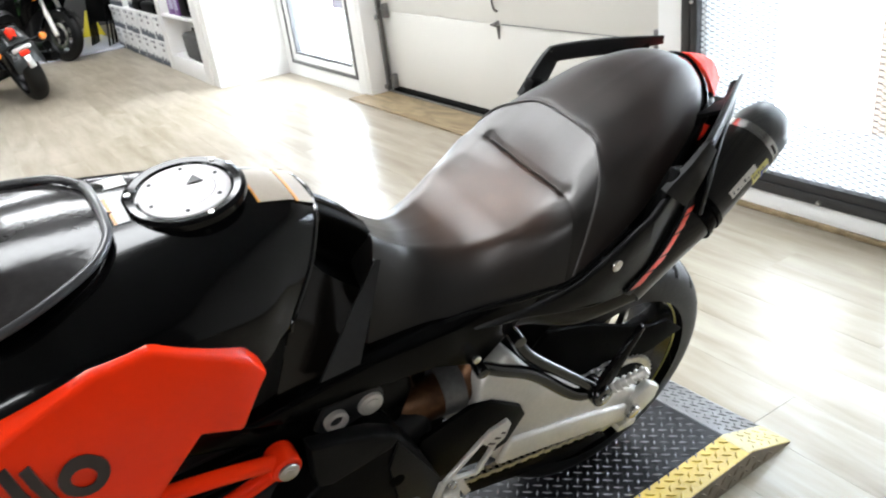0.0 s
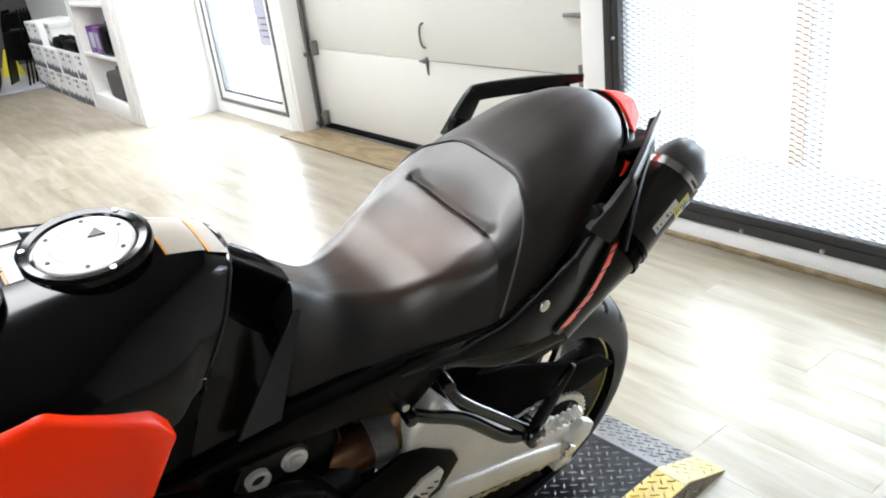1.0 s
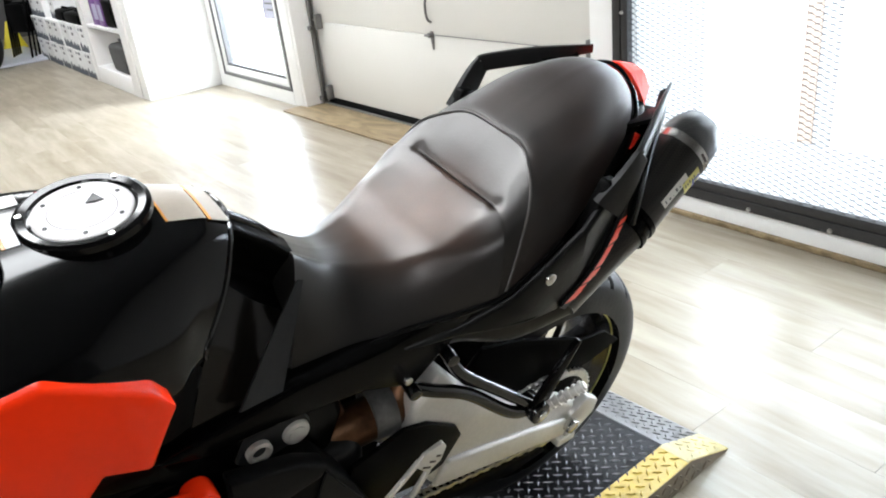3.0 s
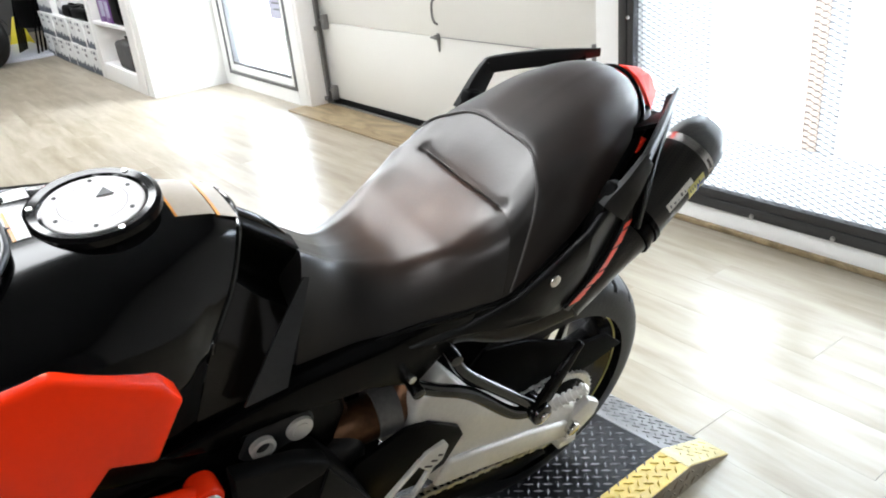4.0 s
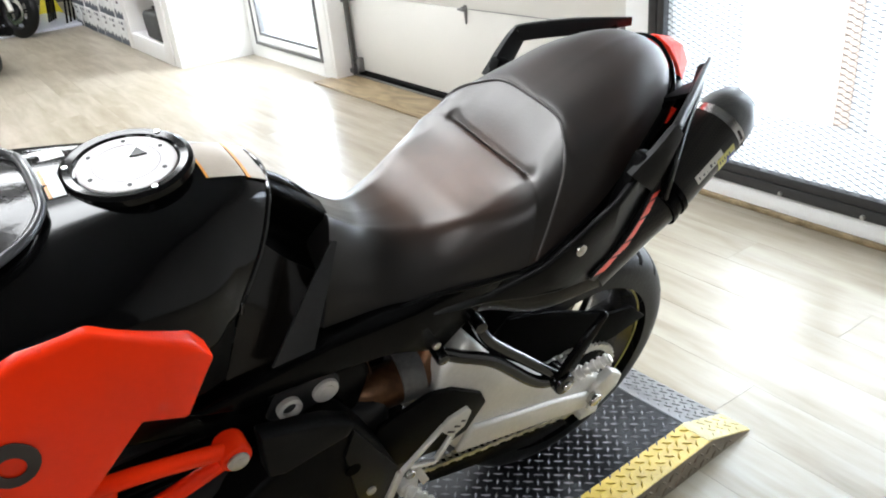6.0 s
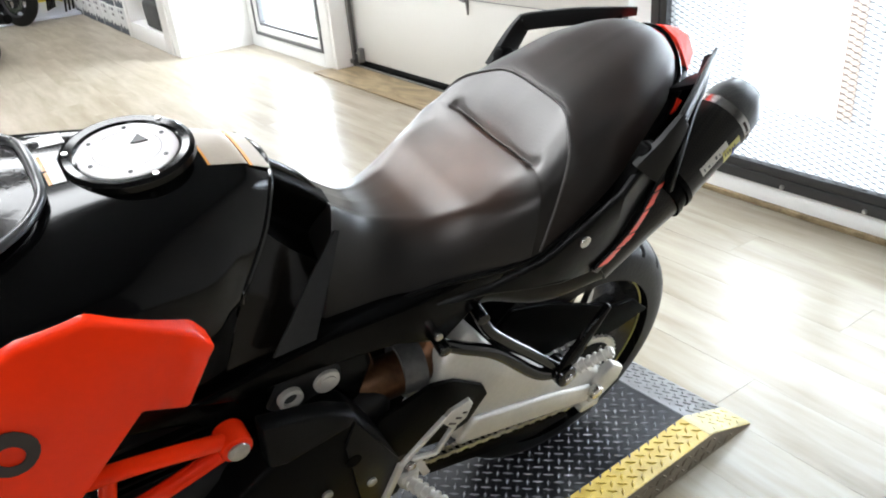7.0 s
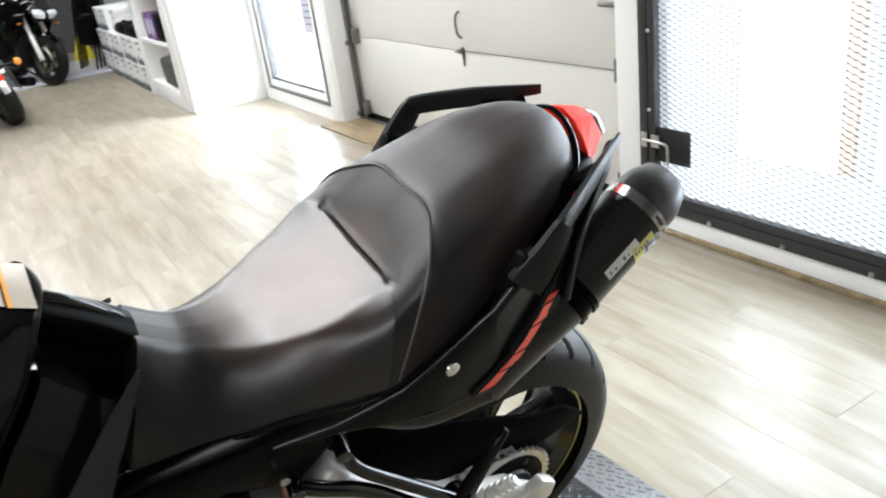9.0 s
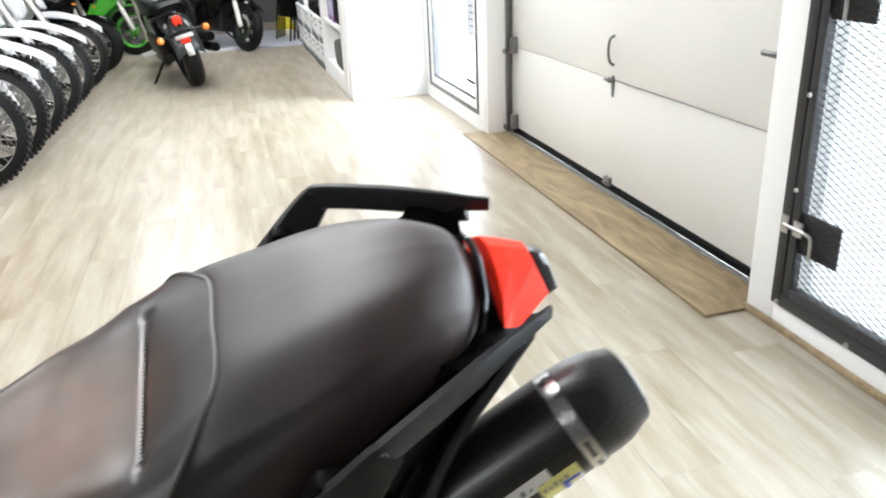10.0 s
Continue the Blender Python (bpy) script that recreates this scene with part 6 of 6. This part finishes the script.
def sport_bike(m, label, paint, rim_m, lights=True):
    """Front wheel at the origin."""
    b = thing("sport_motorcycle", m, label, "motorcycle")
    road_wheel(b, "front_wheel", 0.0, 0.30, 0.12, rim_m, 6)
    road_wheel(b, "rear_wheel", -1.42, 0.31, 0.18, rim_m, 6)
    for s in (-1, 1):
        part("fork_leg", joined(rod((0.02, s * 0.105, 0.30), (-0.10, s * 0.105, 0.58), 0.030, n=14, r=0.003), rod((-0.10, s * 0.105, 0.58), (-0.24, s * 0.105, 0.92), 0.024, n=14)), ALLOY, b, "bright fork leg")
        part("caliper", box((-0.10, s * 0.075 - 0.02, 0.30), (-0.04, s * 0.075 + 0.02, 0.42), 0.01, 2), GUNMETAL, b)
        part("mirror", joined(tube([(-0.05, s * 0.20, 1.08), (-0.02, s * 0.30, 1.14), (-0.02, s * 0.36, 1.16)], 0.008, n=8, step=3), moved(box((-0.02, -0.07, -0.04), (0.02, 0.07, 0.04), 0.018, 3), -0.02, s * 0.42, 1.17)), DULL_BLACK, b)
        if lights:
            part("headlight", loft([[(0.085, s * 0.02, 0.850), (0.085, s * 0.07, 0.865), (0.060, s * 0.150, 0.870)], [(0.115, s * 0.02, 0.810), (0.113, s * 0.07, 0.812), (0.080, s * 0.160, 0.825)], [(0.100, s * 0.025, 0.765), (0.095, s * 0.07, 0.762), (0.065, s * 0.130, 0.775)]], 4, 4, mirror=False, caps=False), HEADLIGHT, b, "clear headlight lens")
        part("turn_signal", moved(box((-0.016, -0.015, -0.013), (0.016, 0.015, 0.013), 0.006, 2), -0.06, s * 0.255, 0.72), LENS_AMBER, b)
        part("side_fairing", loft([[(-0.02, s * 0.14, 0.93), (-0.04, s * 0.19, 0.80), (-0.12, s * 0.17, 0.62)], [(-0.28, s * 0.20, 0.95), (-0.30, s * 0.26, 0.75), (-0.34, s * 0.22, 0.45)], [(-0.62, s * 0.19, 0.88), (-0.62, s * 0.23, 0.65), (-0.62, s * 0.19, 0.35)], [(-0.90, s * 0.16, 0.60), (-0.90, s * 0.18, 0.45), (-0.90, s * 0.16, 0.28)]], 5, 5, mirror=False, caps=False), paint, b)
    part("front_mudguard", grid_bm([[((0.325) * math.cos(radians(a)), w * 0.075, 0.30 + 0.325 * math.sin(radians(a)) - 0.03 * abs(w) ** 3) for w in [k / 4 - 1 for k in range(9)]] for a in range(40, 161, 8)], thick=0.004), paint, b)
    part("nose_fairing", loft([[(0.06, 0, 0.735), (0.05, 0.06, 0.73), (0.02, 0.11, 0.72)], [(0.095, 0, 0.82), (0.08, 0.07, 0.82), (0.03, 0.155, 0.81)], [(0.07, 0, 0.93), (0.06, 0.09, 0.93), (0.0, 0.17, 0.89)], [(0.02, 0, 1.00), (0.0, 0.10, 1.0), (-0.08, 0.20, 0.96)], [(-0.12, 0, 1.10), (-0.13, 0.10, 1.08), (-0.18, 0.19, 1.0)]], 6, 5, caps=False), paint, b, "fairing nose")
    part("windscreen", loft([[(0.0, 0, 1.03), (-0.03, 0.09, 1.02), (-0.10, 0.15, 1.0)], [(-0.12, 0, 1.18), (-0.15, 0.08, 1.17), (-0.20, 0.12, 1.12)]], 5, 5, caps=False), SMOKE_GREY, b)
    part("tank", loft([[(-0.32, 0, 0.95), (-0.32, 0.10, 0.93), (-0.32, 0.13, 0.80)], [(-0.52, 0, 1.0), (-0.52, 0.14, 0.97), (-0.52, 0.18, 0.80)], [(-0.85, 0, 0.86), (-0.85, 0.09, 0.84), (-0.85, 0.11, 0.74)]], 5, 4), paint, b)
    part("seat", loft([[(-0.80, 0, 0.82), (-0.80, 0.10, 0.81), (-0.80, 0.13, 0.74)], [(-1.15, 0, 0.86), (-1.15, 0.13, 0.85), (-1.15, 0.15, 0.78)], [(-1.50, 0, 0.95), (-1.50, 0.10, 0.94), (-1.50, 0.11, 0.88)]], 5, 4), DULL_BLACK, b)
    part("engine", box((-0.85, -0.16, 0.22), (-0.35, 0.16, 0.62), 0.04, 3), GUNMETAL, b)
    part("handlebar", tube([(-0.42, -0.34, 0.98), (-0.30, -0.16, 1.0), (-0.26, 0.0, 1.0), (-0.30, 0.16, 1.0), (-0.42, 0.34, 0.98)], 0.013, n=8), DULL_BLACK, b)
    part("side_stand", rod((-0.80, 0.16, 0.24), (-0.66, 0.36, 0.06), 0.012, n=8), FRAME_BLACK, b)
    return b


sport_bike(pose(1.12, 10.42, 0, -8, 0, -58), "black sport touring motorcycle with twin headlights", PAINT_BLACK, GUNMETAL)
sport_bike(pose(-0.22, 10.95, 0, -8, 0, -10), "sport motorcycle with lime green wheels and fairing", LIME, LIME)
sport_bike(pose(-0.52, 9.60, 0, -8, 0, -14), "dark motorcycle parked at the end of the row", PAINT_BLACK, RIM_BLACK, False)


sport_bike(pose(-0.12, 12.1, 0, -8, 0, -12), "grey sport motorcycle parked behind the others", SMOKE_GREY, ALLOY, False)

# ---- shelf alcove, boxes and clutter ----
shelf = thing("shelf_unit", pose(1.82, 6.87, 0), "white open shelf unit with three shelves", "shelf")
SW, SD, SHH = 1.40, 0.40, 2.2
part("side_board", box((0, 0.0, 0), (SD, 0.20, SHH), 0.004), TRIM_WHITE, shelf)
part("side_board", box((0, SW - 0.10, 0), (SD, SW, SHH), 0.004), TRIM_WHITE, shelf)
part("back_board", box((SD + 0.001, 0.0, 0), (SD + 0.015, SW, SHH), 0), TRIM_WHITE, shelf)
for z in (0.0, 0.53, 0.98, 1.5, 2.05):
    part("shelf_board", box((0.002, 0.201, z + 0.001), (SD, SW - 0.101, z + (0.16 if z == 0 else 0.03)), 0.003), TRIM_WHITE, shelf)


def bag(m, w, d, h, material, label):
    b = thing("bag", m, label, "bag")
    body = box((-d / 2, -w / 2, 0), (d / 2, w / 2, h), 0.035, 4)
    bmesh.ops.subdivide_edges(body, edges=body.edges[:], cuts=1)
    for v in body.verts:
        k = noise.noise(v.co * 9.0 + Vector((w, d, h)) * 7)
        v.co += Vector((0.015 * k, 0.02 * k, 0.012 * noise.noise(v.co * 7 + Vector((3, 1, 2))) if v.co.z > 0.02 else 0))
    part("body", body, material, b)
    part("handle", tube([(0, -w * 0.25, h * 0.97), (-0.03, -w * 0.2, h * 1.10), (-0.05, 0, h * 1.14), (-0.03, w * 0.2, h * 1.10), (0, w * 0.25, h * 0.97)], 0.012, n=8), material, b)
    return b


bag(pose(1.945, 7.40, 0.163), 0.46, 0.22, 0.25, BAG_GREY, "dark grey soft bag standing on a white shelf")
pk = thing("packet", pose(1.90, 7.60, 0.563), "purple packets standing on a white shelf", "packet", "packets on the shelf")
part("carton", box((-0.06, -0.09, 0), (0.06, 0.09, 0.24), 0.004), PURPLE, pk)
part("stripe", box((-0.0625, -0.06, 0.05), (-0.0605, 0.03, 0.19), 0), PAPER, pk)
copy_thing(pk, pose(1.91, 7.83, 0.563, 0, 0, 6))
bag(pose(1.93, 7.33, 0.563), 0.30, 0.2, 0.25, DULL_BLACK, "black bag standing on a white shelf")


def carton(m, label, lid=True):
    c = thing("storage_box", m, label, "storage box", "stacked storage boxes")
    w, d, h = 0.36, 0.42, 0.255
    part("body", box((0, 0.004, 0), (d, w - 0.004, h), 0.004), BOX_WHITE, c, "white cardboard box")
    pts = [(0.004, 0.0), (w - 0.004, 0.0)] + [(w - 0.004 - (w - 0.008) * k / 8, 0.070 + 0.034 * math.sin(k * 2.3) * (k % 3 > 0)) for k in range(9)]
    bm = plate([(y, z) for y, z in pts], -0.0015, -0.0003, 0)
    bm.transform(Matrix(((0, 1, 0, 0), (1, 0, 0, 0), (0, 0, 1, 0), (0, 0, 0, 1))))
    part("printed_band", bm, BOX_GREY, c, "grey printed band")
    # solid dark block paints the shade of an open hand hole
    part("grip_hole", box((-0.0025, w * 0.40, h * 0.58), (0.001, w * 0.60, h * 0.68), 0.0), DECAL_DARK, c)
    part("lid", box((-0.006, -0.002, h - 0.06), (d + 0.004, w + 0.002, h + 0.003), 0.003), BOX_WHITE, c, "white cardboard lid")
    for y in (0.11, 0.24):
        part("label_mark", box((-0.0078, y, h - 0.048), (-0.0062, y + 0.03 + 0.04 * (y < 0.2), h - 0.02), 0), BOX_GREY, c)
    return c


cb = carton(pose(1.83, 8.33, 0.001), "white cardboard storage box with a grey printed band")
for k in range(7):
    for tier in range(2):
        if k or tier:
            copy_thing(cb, pose(1.83 + 0.008 * math.sin(k * 3.1 + tier), 8.33 + 0.372 * k, 0.001 + 0.260 * tier, 0, 0, 0.8 * math.sin(k * 2.0 + tier * 1.3)))
copy_thing(cb, pose(1.86, 10.2, 0.521, 0, 0, 2.0))
copy_thing(cb, pose(1.85, 10.58, 0.521, 0, 0, -1.5))
bag(pose(1.95, 8.80, 0.521), 0.60, 0.24, 0.11, DULL_BLACK, "black folded jacket lying on storage boxes")
copy_thing(cb, pose(1.87, 9.62, 0.521, 0, 0, -3.0))
bag(pose(1.95, 9.36, 0.521), 0.36, 0.22, 0.12, DULL_BLACK, "black gloves bag lying on storage boxes")

sign = thing("wet_floor_sign", pose(1.78, 12.5, 0), "yellow folding floor sign standing behind the bikes", "floor sign")
for s in (-1, 1):
    part("leaf", moved(plate([(-0.15, 0.0), (0.15, 0.0), (0.03, 0.38), (-0.03, 0.38)], -0.006, 0.006, 0.004), 0, s * 0.07, 0.003, s * 10, 0, 0), SIGN_YELLOW, sign)


def folding_chair(m):
    c = thing("folding_chair", m, "black folded metal chair leaning by the boxes", "folding chair", "folded chairs")
    for s in (-1, 1):
        part("leg", tube([(0.10, s * 0.21, 0.01), (0.04, s * 0.215, 0.40), (-0.02, s * 0.21, 0.75), (-0.05, s * 0.17, 0.92)], 0.013, n=8), DULL_BLACK, c)
    part("backrest", box((-0.065, -0.19, 0.70), (-0.035, 0.19, 0.88), 0.012, 2), DULL_BLACK, c)
    part("seat", box((0.0, -0.19, 0.32), (0.03, 0.19, 0.66), 0.01, 2), DULL_BLACK, c)
    return c


fc = folding_chair(pose(1.72, 11.12, 0, 0, 0, 200))
for k in range(1, 4):
    copy_thing(fc, pose(1.72 + 0.05 * k, 11.12 + 0.10 * k, 0, 0, 0, 200 + 3 * k))
mt = thing("floor_mat", pose(1.15, 11.6, 0), "pale blue-grey metal ramp plate lying on the floor", "floor plate")
part("plate", box((-0.75, -0.95, 0.0), (0.72, 0.80, 0.03), 0.006, 2), MAT_SILVER, mt)


# ---- floor planks ----
floor_ob = bpy.data.objects["floor"]
PL, PW = 1.22, 0.18


def plank_mesh(length):
    bm = box((0, 0.0003, -0.004), (length - 0.0005, PW - 0.0003, 0.0), 0.0)
    me = bpy.data.meshes.new("plank")
    bm.to_mesh(me)
    bm.free()
    me.materials.append(PLANK)
    return me


PLANK_FULL = plank_mesh(PL)
rng = random.Random(7)
rest = bmesh.new()
count = 0
for c in range(int((2.64 - LEFT) / PW)):
    x = 2.64 - c * PW
    y = BACK - rng.random() * PL
    while y < FAR:
        if -2.2 < x and 0.2 < y < 10.5 and count < 300:
            ob = new("plank", PLANK_FULL)
            ob.parent = floor_ob
            ob.matrix_local = pose(x, y, 0, 0, 0, 90)
            count += 1
        else:
            y0, y1 = max(y, BACK), min(y + PL - 0.0012, FAR)
            b = box((y0, -x + 0.0003, -0.004), (y1, -x + PW - 0.0003, 0.0), 0.0)
            rest = joined(rest, b)
        y += PL
field = tagged(part("plank_field", rest, PLANK, floor_ob), kind="stuff")
field.matrix_local = pose(0, 0, 0, 0, 0, 90)
